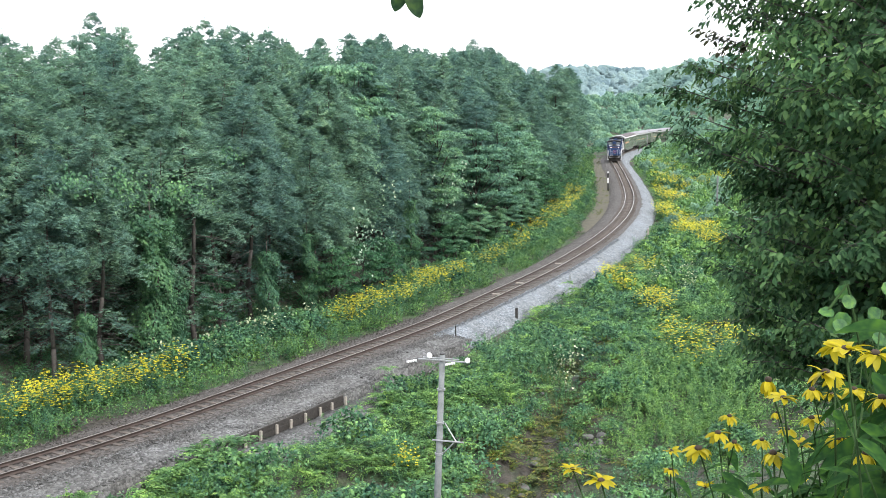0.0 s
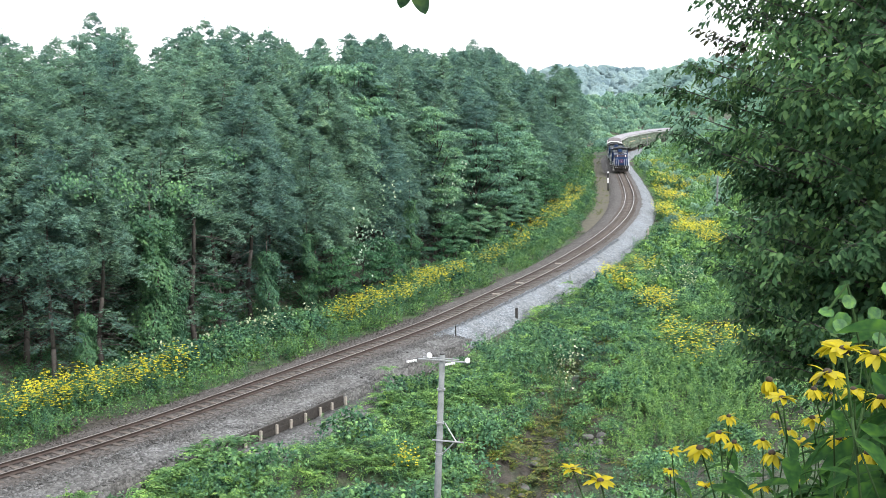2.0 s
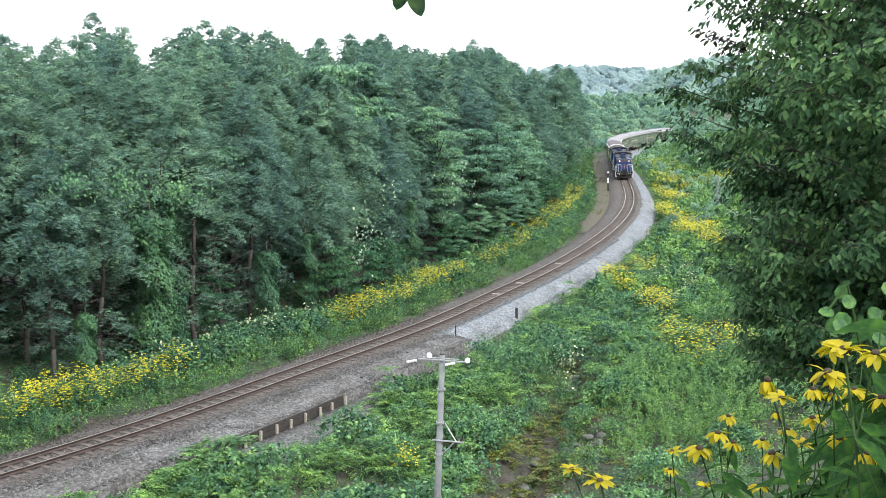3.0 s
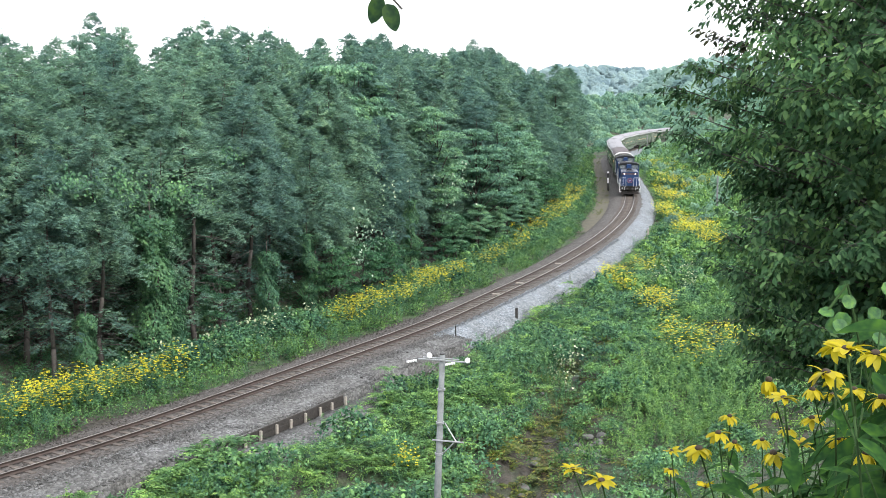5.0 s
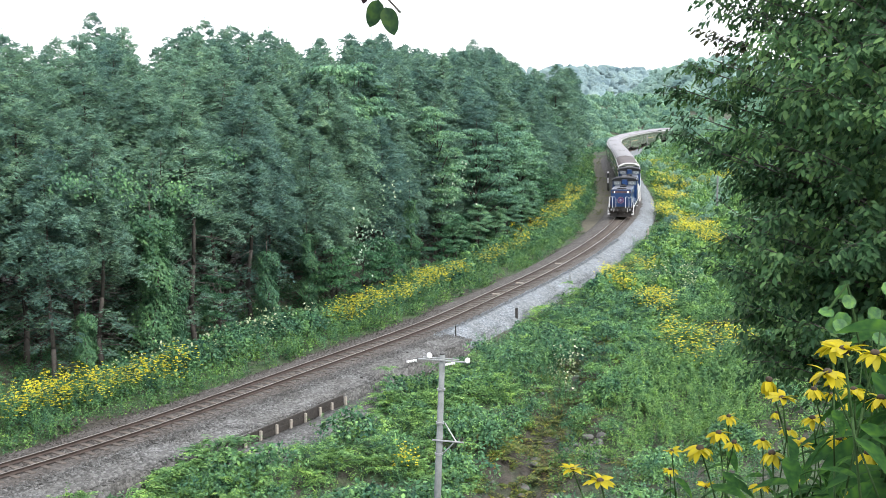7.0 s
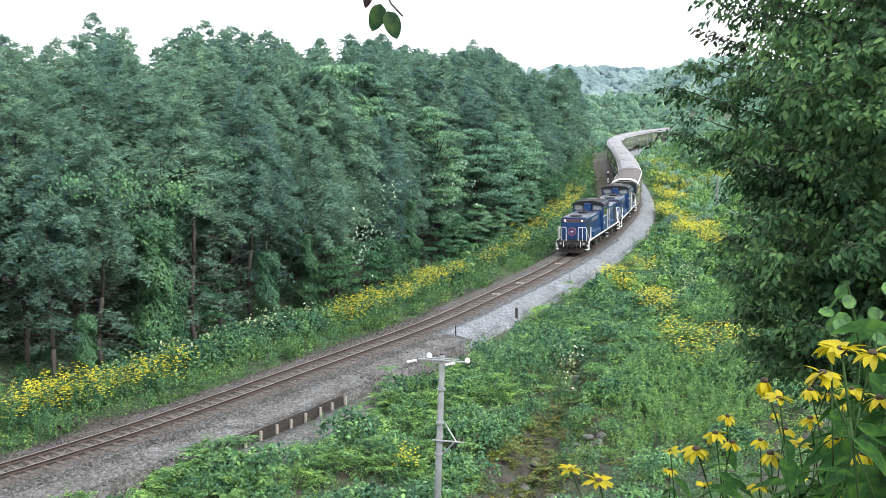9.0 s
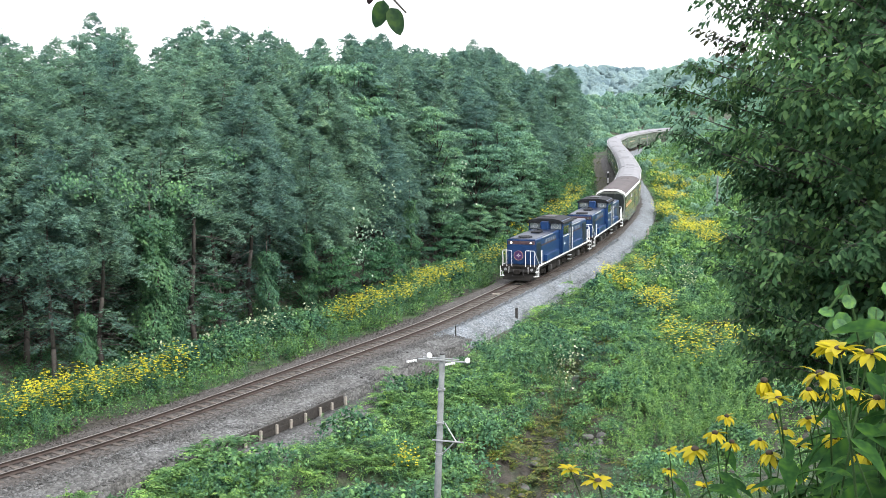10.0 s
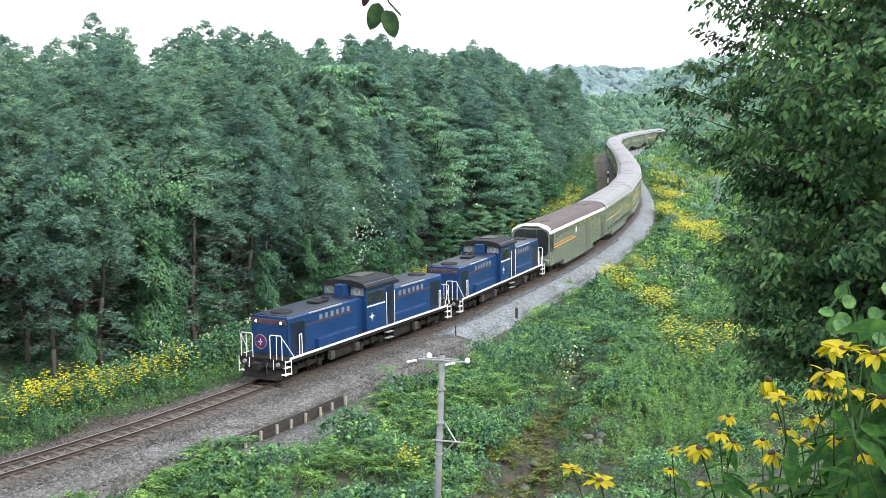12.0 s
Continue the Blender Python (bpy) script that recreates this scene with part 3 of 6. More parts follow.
def far_crown(seed, H, R, lumps=10, per=34, leaf=1.5, calm=0.0):
    """A crown seen from afar: rounded lumps shingled with leafy sprays that lie along them. calm turns the sprays
    towards the camera's side.
    """
    r = np.random.default_rng(seed)
    pieces = []
    for b in range(lumps):
        q = unit(1, r)[0]
        c = np.array([q[0] * R * 0.6, q[1] * R * 0.6, H * (0.35 + 0.33 * q[2])])
        v = unit(per, r)
        v[:, 2] = np.abs(v[:, 2]) * 1.15 - 0.35
        p = c + v * np.array([0.48 * R, 0.48 * R, 0.27 * H]) * (0.85 + 0.2 * r.random((per, 1)))
        # one common tilt evens out light and shade, in place of haze
        face = v * (1 - calm) + calm * np.array([0.1, -0.6, 0.8])
        d = np.cross(face, unit(per, r)) + np.array([0, 0, -0.2]) * (1 - calm)
        ln = leaf * (0.7 + 0.6 * r.random(per))
        pieces.append(leaf_quads(p - 0.4 * d * ln[:, None], d, face + 0.25 * r.normal(size=(per, 3)) * (1 - 0.6 * calm), ln, ln * 0.8, 0.05))
    return stack(pieces)


def tree(name, label, category, group, crown, limbs, H, r0, leafmat, lean=0.0):
    root = empty(name, label, category, group)
    linked("trunk", trunk_mesh("trunk", H * 0.96, r0, lean, 8, limbs), M_BARK, root)
    linked("crown", mesh_np("crown", *crown), leafmat, root)
    return root


def place(proto, x, y, z, turn, scale=1.0, tilt=0.0):
    ob = copy_thing(proto, pose(x, y, z, tilt, 0, turn))
    ob.scale = (scale, scale, scale)
    return ob


# the wood's skyline, fitted to the camera's view: bearing from the camera (east over north) and rise over distance
SKYLINE = np.array([(-0.371, 0.0554), (-0.343, 0.0459), (-0.319, 0.0442), (-0.299, 0.0613), (-0.276, 0.057), (-0.252, 0.0507), (-0.228, 0.054), (-0.209, 0.0586), (-0.167, 0.0554), (-0.133, 0.0493), (-0.115, 0.0446), (-0.096, 0.0422), (-0.076, 0.0458), (-0.055, 0.0489), (-0.029, 0.0441), (-0.017, 0.0345), (-0.005, 0.0311), (0.009, 0.0376), (0.043, 0.041), (0.059, 0.0314), (0.071, 0.0195), (0.083, 0.0288), (0.095, 0.0324), (0.109, 0.0238), (0.121, 0.0072), (0.134, -0.0236)])


def skyline_z(x, y):
    return EYE[2] + math.hypot(x, y) * float(np.interp(x / y, SKYLINE[:, 0], SKYLINE[:, 1]))


def forest():
    protos, mids, height = [], [], {}
    for k in range(6):
        H, R = 16.6 + 0.7 * (k % 4), 3.5 + 0.35 * (k % 3)
        c, l = larch_crown(100 + k, H, R, 124, 0.11, 0.27 + 0.05 * (k % 3), 1.2, 18)
        protos.append(tree("larch_tree", "tall blue-green larch with feathery level branches at the wood edge", "tree", "larches of the plantation", c, l, H, 0.19, M_LARCH))
        height[protos[-1].name] = H
    edge = []
    for k in range(4):
        H, R = 16.2 + 0.8 * k, 3.4 + 0.3 * (k % 2)
        c, l = larch_crown(110 + k, H, R, 100, 0.11, 0.4 + 0.04 * (k % 3), 1.2, 30)
        edge.append(tree("larch_tree", "larch with bare lower trunk and dead branches at the wood edge", "tree", "larches of the plantation", c, l, H, 0.19, M_LARCH))
        height[edge[-1].name] = H
    for k in range(5):
        H, R = 16.8 + 0.5 * k, 3.6 + 0.2 * (k % 3)
        c, l = larch_crown(120 + k, H, R, 112, 0.14, 0.3, 1.5, 5)
        mids.append(tree("larch_tree", "tall larch standing inside the dense plantation", "tree", "larches of the plantation", c, l, H, 0.19, M_LARCH))
        height[mids[-1].name] = H
    backs = [larch_crown(130 + k, 17.6 + 0.5 * k, 4.8, 76, 0.18, 0.45, 1.7, 0)[0] for k in range(4)]
    leafy = []
    for k in range(4):
        H, R = 12.0 + 1.4 * k, 3.4 + 0.3 * k
        c, l = broad_crown(160 + k, H, R, 58, 240, 0.15, 0.27, 0.5, leaf_tris)
        leafy.append(tree("broadleaf_tree", "fresh green broadleaf tree at the edge of the larch wood", "tree", "broadleaf trees at the wood edge", c, l, H, 0.2, M_BROAD))
        height[leafy[-1].name] = H
    shrubs = []
    for k in range(4):
        H, R = 3.6 + 0.8 * k, 1.9 + 0.2 * k
        c, l = broad_crown(180 + k, H, R, 26, 150, 0.02, 0.17, 0.6, leaf_tris)
        shrubs.append(tree("shrub", "vine-covered leafy shrub under the larches", "shrub", "shrubs at the wood edge", c, l, H * 0.8, 0.06, M_SHRUB))
        height[shrubs[-1].name] = H
    used = set()

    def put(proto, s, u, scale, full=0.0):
        """full: how much of the height up to the fitted skyline the tree must reach."""
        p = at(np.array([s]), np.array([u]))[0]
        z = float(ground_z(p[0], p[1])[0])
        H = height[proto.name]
        most = (skyline_z(p[0], p[1]) - z) / H
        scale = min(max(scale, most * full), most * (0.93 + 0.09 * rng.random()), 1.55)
        if proto.name not in used:
            used.add(proto.name)
            proto.matrix_world = pose(p[0], p[1], z, 0, 0, rng.random() * 360)
            proto.scale = (scale,) * 3
        else:
            place(proto, p[0], p[1], z, rng.random() * 360, scale, rng.normal() * 1.2)
    sa, sb = s_of_y(38), s_of_y(238)
    # the edge of the wood
    s = sa
    while s < sb:
        f = (s - sa) / (sb - sa)
        if rng.random() < (0.0 if f < 0.36 else 0.12):
            put(leafy[rng.integers(4)], s, -11.0 - rng.random() * 2.0, 0.75 + 0.3 * rng.random())
        else:
            put(edge[rng.integers(4)] if s < 186 else protos[rng.integers(6)] if f < 0.42 else mids[rng.integers(5)], s, -10.8 - rng.random() * 2.6, (0.62 if s < 186 else 0.5) + 0.34 * rng.random())
        s += 2.9 + 1.5 * rng.random()
    s = sa - 3
    while s < sb:
        if s > 188 or (s > 176 and rng.random() < 0.4):
            put(shrubs[rng.integers(4)], s, -8.9 - rng.random() * 2.2, 0.5 + 0.7 * rng.random())
        s += 2.0 + 1.6 * rng.random()
    # dark-leaved growth further in hides the floor of the wood
    s = sa - 8
    while s < sa + 75:
        put(shrubs[rng.integers(4)], s, -15.5 - rng.random() * 5.0, 0.5 + 0.45 * rng.random())
        s += 3.8 + 2.0 * rng.random()
    # broadleaf trees among the larches
    for s, u, k, sc in ((222, -9.8, 2, 0.82), (229, -9.6, 3, 0.8), (234, -10.2, 1, 0.9), (216, -11.5, 3, 0.86), (240, -9.8, 2, 0.8), (212, -17.0, 3, 1.12), (208, -18.0, 2, 1.2)):
        put(leafy[k], s, u, sc)
    for s, u, k, sc in ((219, -8.7, 0, 0.4), (224, -8.5, 1, 0.36), (229, -8.7, 0, 0.46), (235, -8.6, 1, 0.38), (241, -8.8, 0, 0.42), (213, -8.9, 1, 0.34)):
        put(leafy[k], s, u, sc)
    # the two tall dark larches that end the wood, and their neighbours
    for y, u, sc in ((176, -10.2, 1.2), (183, -9.6, 1.25), (190, -9.2, 1.25), (199, -8.8, 1.2), (208, -8.6, 1.15), (150, -13.0, 1.2), (158, -13.5, 1.2)):
        put(mids[int(y) % 5], s_of_y(y), u, sc, 0.97)
    for s, u, sc in ((159, -14.0, 0.9), (163.5, -15.0, 0.93), (167.5, -14.0, 0.92), (161, -19.0, 0.94), (166, -20.5, 0.93)):
        put(edge[int(s) % 4], s, u, sc)
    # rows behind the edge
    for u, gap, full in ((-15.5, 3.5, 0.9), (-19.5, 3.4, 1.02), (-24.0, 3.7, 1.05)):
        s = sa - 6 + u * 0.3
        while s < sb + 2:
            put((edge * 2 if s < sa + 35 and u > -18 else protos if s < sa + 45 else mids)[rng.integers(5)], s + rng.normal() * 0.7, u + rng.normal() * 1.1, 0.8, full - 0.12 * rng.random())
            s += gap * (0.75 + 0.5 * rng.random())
    xy = []
    for u, gap in ((-29, 4.8), (-36, 5.5)):
        ss = np.arange(sa - 25, sb + 2, gap)
        xy.append(at(ss + rng.normal(size=len(ss)) * 0.8, np.full(len(ss), u) + rng.normal(size=len(ss)) * 1.2))
    xy = np.concatenate(xy)
    gz = ground_z(xy[:, 0], xy[:, 1])
    # back rows scaled to reach the skyline fitted to the camera's view
    g = np.array([(skyline_z(x, y) - z) / 18.0 for (x, y), z in zip(xy, gz)])
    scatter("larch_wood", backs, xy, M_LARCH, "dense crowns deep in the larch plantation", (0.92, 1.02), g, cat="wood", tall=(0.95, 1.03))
    # vines hang over the outer trees in broken curtains
    vines = []
    for k in range(3):
        r = np.random.default_rng(190 + k)
        H, num = 7.5 + 1.5 * k, 7800
        z, a = H * r.random(num) ** 1.1, r.random(num) * 6.283
        rad = (1.25 - 0.65 * (z / H) ** 0.8 + 0.32 * np.sin(2 * a + 1.3 * z + k) + 0.3 * np.sin(2.1 * z + 2 * k) + 0.16 * np.sin(5 * a + 4.7 * z)) * (0.72 + 0.33 * r.random(num))
        c = np.stack([np.cos(a) * rad, np.sin(a) * rad, z], 1)
        d = np.stack([np.cos(a), np.sin(a), -1.2 + 0 * a], 1) + 0.45 * r.normal(size=(num, 3))
        nrm = np.stack([np.cos(a), np.sin(a), 0.7 + 0 * a], 1) + 0.35 * r.normal(size=(num, 3))
        ln = 0.15 * (0.6 + 0.8 * r.random(num))
        vines.append(tree("vine_covered_tree", "tree trunk wrapped in hanging green vines at the wood edge", "tree", "vine-clad trunks at the wood edge", leaf_quads(c, d, nrm, ln, ln * 0.8), (), H * 1.4, 0.14, M_VINEWOOD))
        height[vines[-1].name] = H
    for s, u, k, sc in ((173.0, -9.9, 1, 0.95), (174.6, -10.6, 2, 0.92), (167.5, -9.6, 0, 0.52), (184, -10.4, 0, 0.7), (190, -10.5, 1, 0.6), (206, -10.2, 2, 0.6)):
        put(vines[k], s, u, sc)
    # climbing vine whose leaves show their white undersides
    r = np.random.default_rng(197)
    for s, u, zc, w, h, num in ((195.5, -8.9, 4.3, 1.2, 1.5, 120), (193.5, -8.7, 2.6, 0.8, 1.2, 50), (213.5, -9.3, 6.2, 1.5, 1.6, 90), (199.0, -8.9, 7.0, 1.0, 1.0, 26)):
        p = at(np.array([s]), np.array([u]))[0]
        v = r.normal(size=(num, 3)) * np.array([w, w * 0.5, h]) * 0.62
        c = np.array([p[0], p[1], zc]) + v
        ln = 0.19 * (0.6 + 0.7 * r.random(num))
        d = r.normal(size=(num, 3)) * 0.5 + np.array([0.2, -0.5, -0.8])
        nrm = np.array([0.1, -0.9, 0.5]) + 0.4 * r.normal(size=(num, 3))
        ob = linked("silver_vine", mesh_np("silver_vine", *leaf_hex(c, d, nrm, ln, ln * 0.7)), M_SILVERLEAF)
        tagged(ob, "climbing vine leaves showing white undersides on the larches", "vine", kind="stuff")
    for s, u, zc, w, h, num in ((170.0, -9.4, 9.3, 1.5, 0.8, 420), (174.5, -9.4, 8.6, 1.4, 0.7, 330), (166.8, -9.6, 9.7, 1.0, 0.5, 150), (179.0, -9.6, 10.5, 0.9, 0.5, 110), (171.5, -9.3, 7.2, 1.2, 0.5, 200)):
        p = at(np.array([s]), np.array([u]))[0]
        v = r.normal(size=(num, 3)) * np.array([w, w * 0.6, h]) * 0.62
        v[:, 2] -= 0.25 * np.abs(v[:, 0])
        ln = 0.17 * (0.6 + 0.7 * r.random(num))
        d = r.normal(size=(num, 3)) * 0.6 + np.array([0.3, -0.6, -0.5])
        nrm = np.array([0.1, -0.6, 0.9]) + 0.4 * r.normal(size=(num, 3))
        ob = linked("climbing_vine", mesh_np("climbing_vine", *leaf_hex(np.array([p[0], p[1], zc]) + v, d, nrm, ln, ln * 0.75)), M_VINEWOOD)
        tagged(ob, "light green vine leaves spread over larch branches", "vine", kind="stuff")
    for pr in protos + edge + mids + leafy + shrubs + vines:
        if pr.name not in used:
            put(pr, sa + 60 * rng.random(), -18, 0.9)


def near_tree():
    """The broad tree on the slope by the camera: limbs in layers, their twigs hung with pointed leaves."""
    r = np.random.default_rng(5)
    bx, by = 7.15, 15.5
    bz = float(ground_z(bx, by)[0])
    root = empty("broadleaf_tree", "large dark green broadleaf tree with drooping leaves on the slope", "tree", m=pose(bx, by, bz))
    H = 20.0 - bz
    limbs, pieces, red = [], [], []
    zs = [9.6, 10.1, 10.75, 11.35, 11.8, 12.3, 12.62, 12.85, 13.25, 13.9, 14.3, 14.55, 15.0, 16.0, 18.0, 20.0]
    rs = [2.4, 3.0, 3.4, 3.55, 3.7, 3.65, 3.15, 3.7, 4.0, 4.2, 4.1, 3.35, 3.55, 3.6, 2.6, 0.5]

    def reach(z):
        return np.interp(z + bz, zs, rs)
    n_limb = 215
    for b in range(n_limb):
        f = (b + r.random()) / n_limb
        z = 9.9 - bz + (5.6 * f / 0.8 if f < 0.8 else 5.6 + 3.9 * (f - 0.8) / 0.2)
        a = b * 2.399 + r.normal() * 0.35
        L = max(0.3, float(reach(z)) - 0.28 + 0.16 * r.normal())
        lift = 0.35 * L
        limbs.append(((0, 0, z - lift), (math.cos(a) * L, math.sin(a) * L, z), 0.028, 0.006))
        n_tw = 20
        t = 0.42 + 0.58 * r.random(n_tw) ** 0.7
        ta = a + r.normal(size=n_tw) * 0.75
        tl = 0.3 + 0.32 * r.random(n_tw)
        start = np.stack([math.cos(a) * L * t, math.sin(a) * L * t, z - lift * (1 - t)], 1)
        td = np.stack([np.cos(ta), np.sin(ta), 0.18 + 0.3 * r.normal(size=n_tw)], 1)
        for i in range(0, n_tw, 2):
            limbs.append((tuple(start[i]), tuple(start[i] + td[i] * tl[i]), 0.006, 0.003))
        k = 20
        q = np.tile(r.random(k) ** 0.8, (n_tw, 1)) + 0.05 * r.normal(size=(n_tw, k))
        sg = np.where(np.arange(k) % 2 == 0, 1.0, -1.0)
        side = np.stack([-np.sin(ta), np.cos(ta), 0 * ta], 1)
        pos = start[:, None] + td[:, None] * (tl[:, None] * q)[..., None] + side[:, None] * (sg[None, :, None] * 0.03) + 0.035 * r.normal(size=(n_tw, k, 3))
        pos[..., 2] -= 0.3 * tl[:, None] * q ** 2
        d = td[:, None] * 0.5 + side[:, None] * sg[None, :, None] * 0.8 + np.array([0, 0, -0.75]) + 0.3 * r.normal(size=(n_tw, k, 3))
        nrm = np.array([math.cos(a) * 0.75, math.sin(a) * 0.75, 0.75]) + 0.4 * r.normal(size=(n_tw * k, 3))
        ln = 0.098 * (0.6 + 0.75 * r.random(n_tw * k))
        leaves = leaf_hex(pos.reshape(-1, 3), d.reshape(-1, 3), nrm, ln, ln * (0.46 + 0.16 * r.random(n_tw * k)))
        # the outermost shoots of the upper limbs have turned reddish brown
        (red if L > 3.3 and 14.15 < z + bz < 15.6 and b % 7 == 0 else pieces).append(leaves)
    linked("trunk", trunk_mesh("trunk", H * 0.95, 0.16, 0.0, 10, limbs), M_BARK, root)
    linked("crown", mesh_np("crown", *stack(pieces)), M_NEAR, root)
    linked("reddish_foliage", mesh_np("reddish_foliage", *stack(red)), M_REDLEAF, root, "reddish brown young leaves", "stuff")
    k = 52000
    a = r.random(k) * 6.283
    z = 10.0 - bz + (H - 10.6 + bz) * r.random(k) ** 1.15
    rad = reach(z) * 0.84 * r.random(k) ** 0.45 * (0.9 + 0.1 * np.sin(3 * a + 2.2 * z))
    c = np.stack([np.cos(a) * rad, np.sin(a) * rad, z], 1)
    d = np.stack([np.cos(a), np.sin(a), -1.0 + 0 * a], 1) + 0.6 * r.normal(size=(k, 3))
    nrm = np.stack([np.cos(a), np.sin(a), 0.8 + 0 * a], 1) + 0.5 * r.normal(size=(k, 3))
    linked("inner_crown", mesh_np("inner_crown", *leaf_quads(c, d, nrm, 0.13, 0.08)), M_NEAR, root)


# ---- undergrowth ----
def clump(seed, leaves, h, rad, leaf, narrow=0.5, droop=-0.2):
    r = np.random.default_rng(seed)
    v = unit(leaves, r)
    v[:, 2] = np.abs(v[:, 2])
    c = v * np.array([rad, rad, h]) * (0.45 + 0.6 * r.random((leaves, 1)) ** 0.7)
    d = v * np.array([1, 1, 0.3]) + r.normal(size=(leaves, 3)) * 0.45 + np.array([0, 0, droop])
    nrm = v * 0.5 + np.array([0, 0, 0.9]) + r.normal(size=(leaves, 3)) * 0.35
    ln = leaf * (0.6 + 0.8 * r.random(leaves))
    return leaf_quads(c, d, nrm, ln, ln * narrow, 0.14)


def plume(seed, leaves, h, rad, leaf, narrow=0.25):
    """A bunch of upright stalks with small narrow leaves."""
    r = np.random.default_rng(seed)
    st = 7
    a, q = r.random(st) * 6.283, rad * r.random(st) ** 0.5
    top = h * (0.7 + 0.4 * r.random(st))
    i = r.integers(st, size=leaves)
    t = r.random(leaves) ** 0.8
    c = np.stack([np.cos(a[i]) * q[i] * (0.5 + 0.7 * t), np.sin(a[i]) * q[i] * (0.5 + 0.7 * t), top[i] * t], 1) + r.normal(size=(leaves, 3)) * 0.05
    d = unit(leaves, r) * np.array([1, 1, 0.4]) + np.array([0, 0, 0.35])
    nrm = np.array([0, 0, 1.0]) + r.normal(size=(leaves, 3)) * 0.4
    ln = leaf * (0.6 + 0.8 * r.random(leaves))
    return leaf_tris(c, d, nrm, ln, ln * narrow)


def small_leaved(seed, leaves, h, rad, leaf, narrow=0.5):
    r = np.random.default_rng(seed)
    v = unit(leaves, r)
    v[:, 2] = np.abs(v[:, 2])
    c = v * np.array([rad, rad, h]) * (0.4 + 0.65 * r.random((leaves, 1)) ** 0.6) + r.normal(size=(leaves, 3)) * 0.06
    d = v * np.array([1, 1, 0.3]) + r.normal(size=(leaves, 3)) * 0.5
    nrm = v * 0.5 + np.array([0, 0, 0.9]) + r.normal(size=(leaves, 3)) * 0.4
    ln = leaf * (0.6 + 0.8 * r.random(leaves))
    return leaf_tris(c, d, nrm, ln, ln * narrow)


def scatter(name, protos, xy, material, label, scale=(0.7, 1.3), grow=None, cat="undergrowth", tall=(0.8, 1.2)):
    z = ground_z(xy[:, 0], xy[:, 1])
    pieces = []
    for i, ((x, y), h) in enumerate(zip(xy, z)):
        v, f = protos[rng.integers(len(protos))]
        mound = 0.5 + 0.5 * float(wav(np.array(x), np.array(y), 1.6, 3.0))
        a, sc = rng.random() * 6.283, scale[0] + (scale[1] - scale[0]) * (0.55 * rng.random() + 0.45 * mound)
        if grow is not None:
            sc *= grow[i]
        c, s = math.cos(a) * sc, math.sin(a) * sc
        w = np.empty_like(v)
        w[:, 0], w[:, 1], w[:, 2] = v[:, 0] * c - v[:, 1] * s + x, v[:, 0] * s + v[:, 1] * c + y, v[:, 2] * sc * (tall[0] + (tall[1] - tall[0]) * rng.random()) + h
        pieces.append((w, f))
    v, f = stack(pieces)
    ob = linked(name, mesh_np(name, v, f), material)
    return tagged(ob, label, cat, kind="stuff")


def field(s0, s1, u0, u1, density):
    k = int(abs(s1 - s0) * abs(u1 - u0) * density)
    s, u = s0 + (s1 - s0) * rng.random(k), u0 + (u1 - u0) * rng.random(k)
    return at(s, u), s, u


def pinnate(r, top, lean, n_fr, L, pairs, leaf):
    """A tuft of feather-shaped leaves that arch out and down from one point."""
    a = r.random(n_fr) * 6.283
    el = 0.1 + 0.75 * r.random(n_fr)
    t = (np.arange(pairs) + 1) / pairs
    Lf = L * (0.65 + 0.6 * r.random(n_fr))
    rad, up = Lf[:, None] * np.cos(el)[:, None] * t[None], Lf[:, None] * (np.sin(el)[:, None] * t[None] - 0.55 * t[None] ** 2)
    o = np.stack([np.cos(a), np.sin(a)], 1)
    ax = np.stack([o[:, 0] + lean[0], o[:, 1] + lean[1]], 1)
    pos = np.stack([top[0] + rad * ax[:, :1], top[1] + rad * ax[:, 1:], top[2] + up], -1)
    P, D = [], []
    for e in (-1.0, 1.0):
        d = np.stack([o[:, 0] * 0.45 - e * o[:, 1], o[:, 1] * 0.45 + e * o[:, 0], -0.2 + 0 * a], 1)
        P.append(pos.reshape(-1, 3))
        D.append(np.repeat(d, pairs, axis=0))
    P, D = np.concatenate(P), np.concatenate(D)
    ln = leaf * np.tile(1.15 - 0.9 * np.abs(t - 0.4), 2 * n_fr) * (0.8 + 0.4 * r.random(len(P)))
    return leaf_quads(P, D + 0.12 * r.normal(size=D.shape), np.array([0, 0, 1.0]) + 0.25 * r.normal(size=P.shape), ln, ln * 0.42, 0.1)


def feather_bush(seed, h, rad, tufts, L=0.55, leaf=0.15):
    r = np.random.default_rng(seed)
    v = unit(tufts, r)
    v[:, 2] = np.abs(v[:, 2])
    c = v * np.array([rad, rad, h]) * (0.6 + 0.45 * r.random((tufts, 1)))
    return stack([pinnate(r, c[i], v[i, :2] * 0.6, 10, L, 6, leaf) for i in range(tufts)])


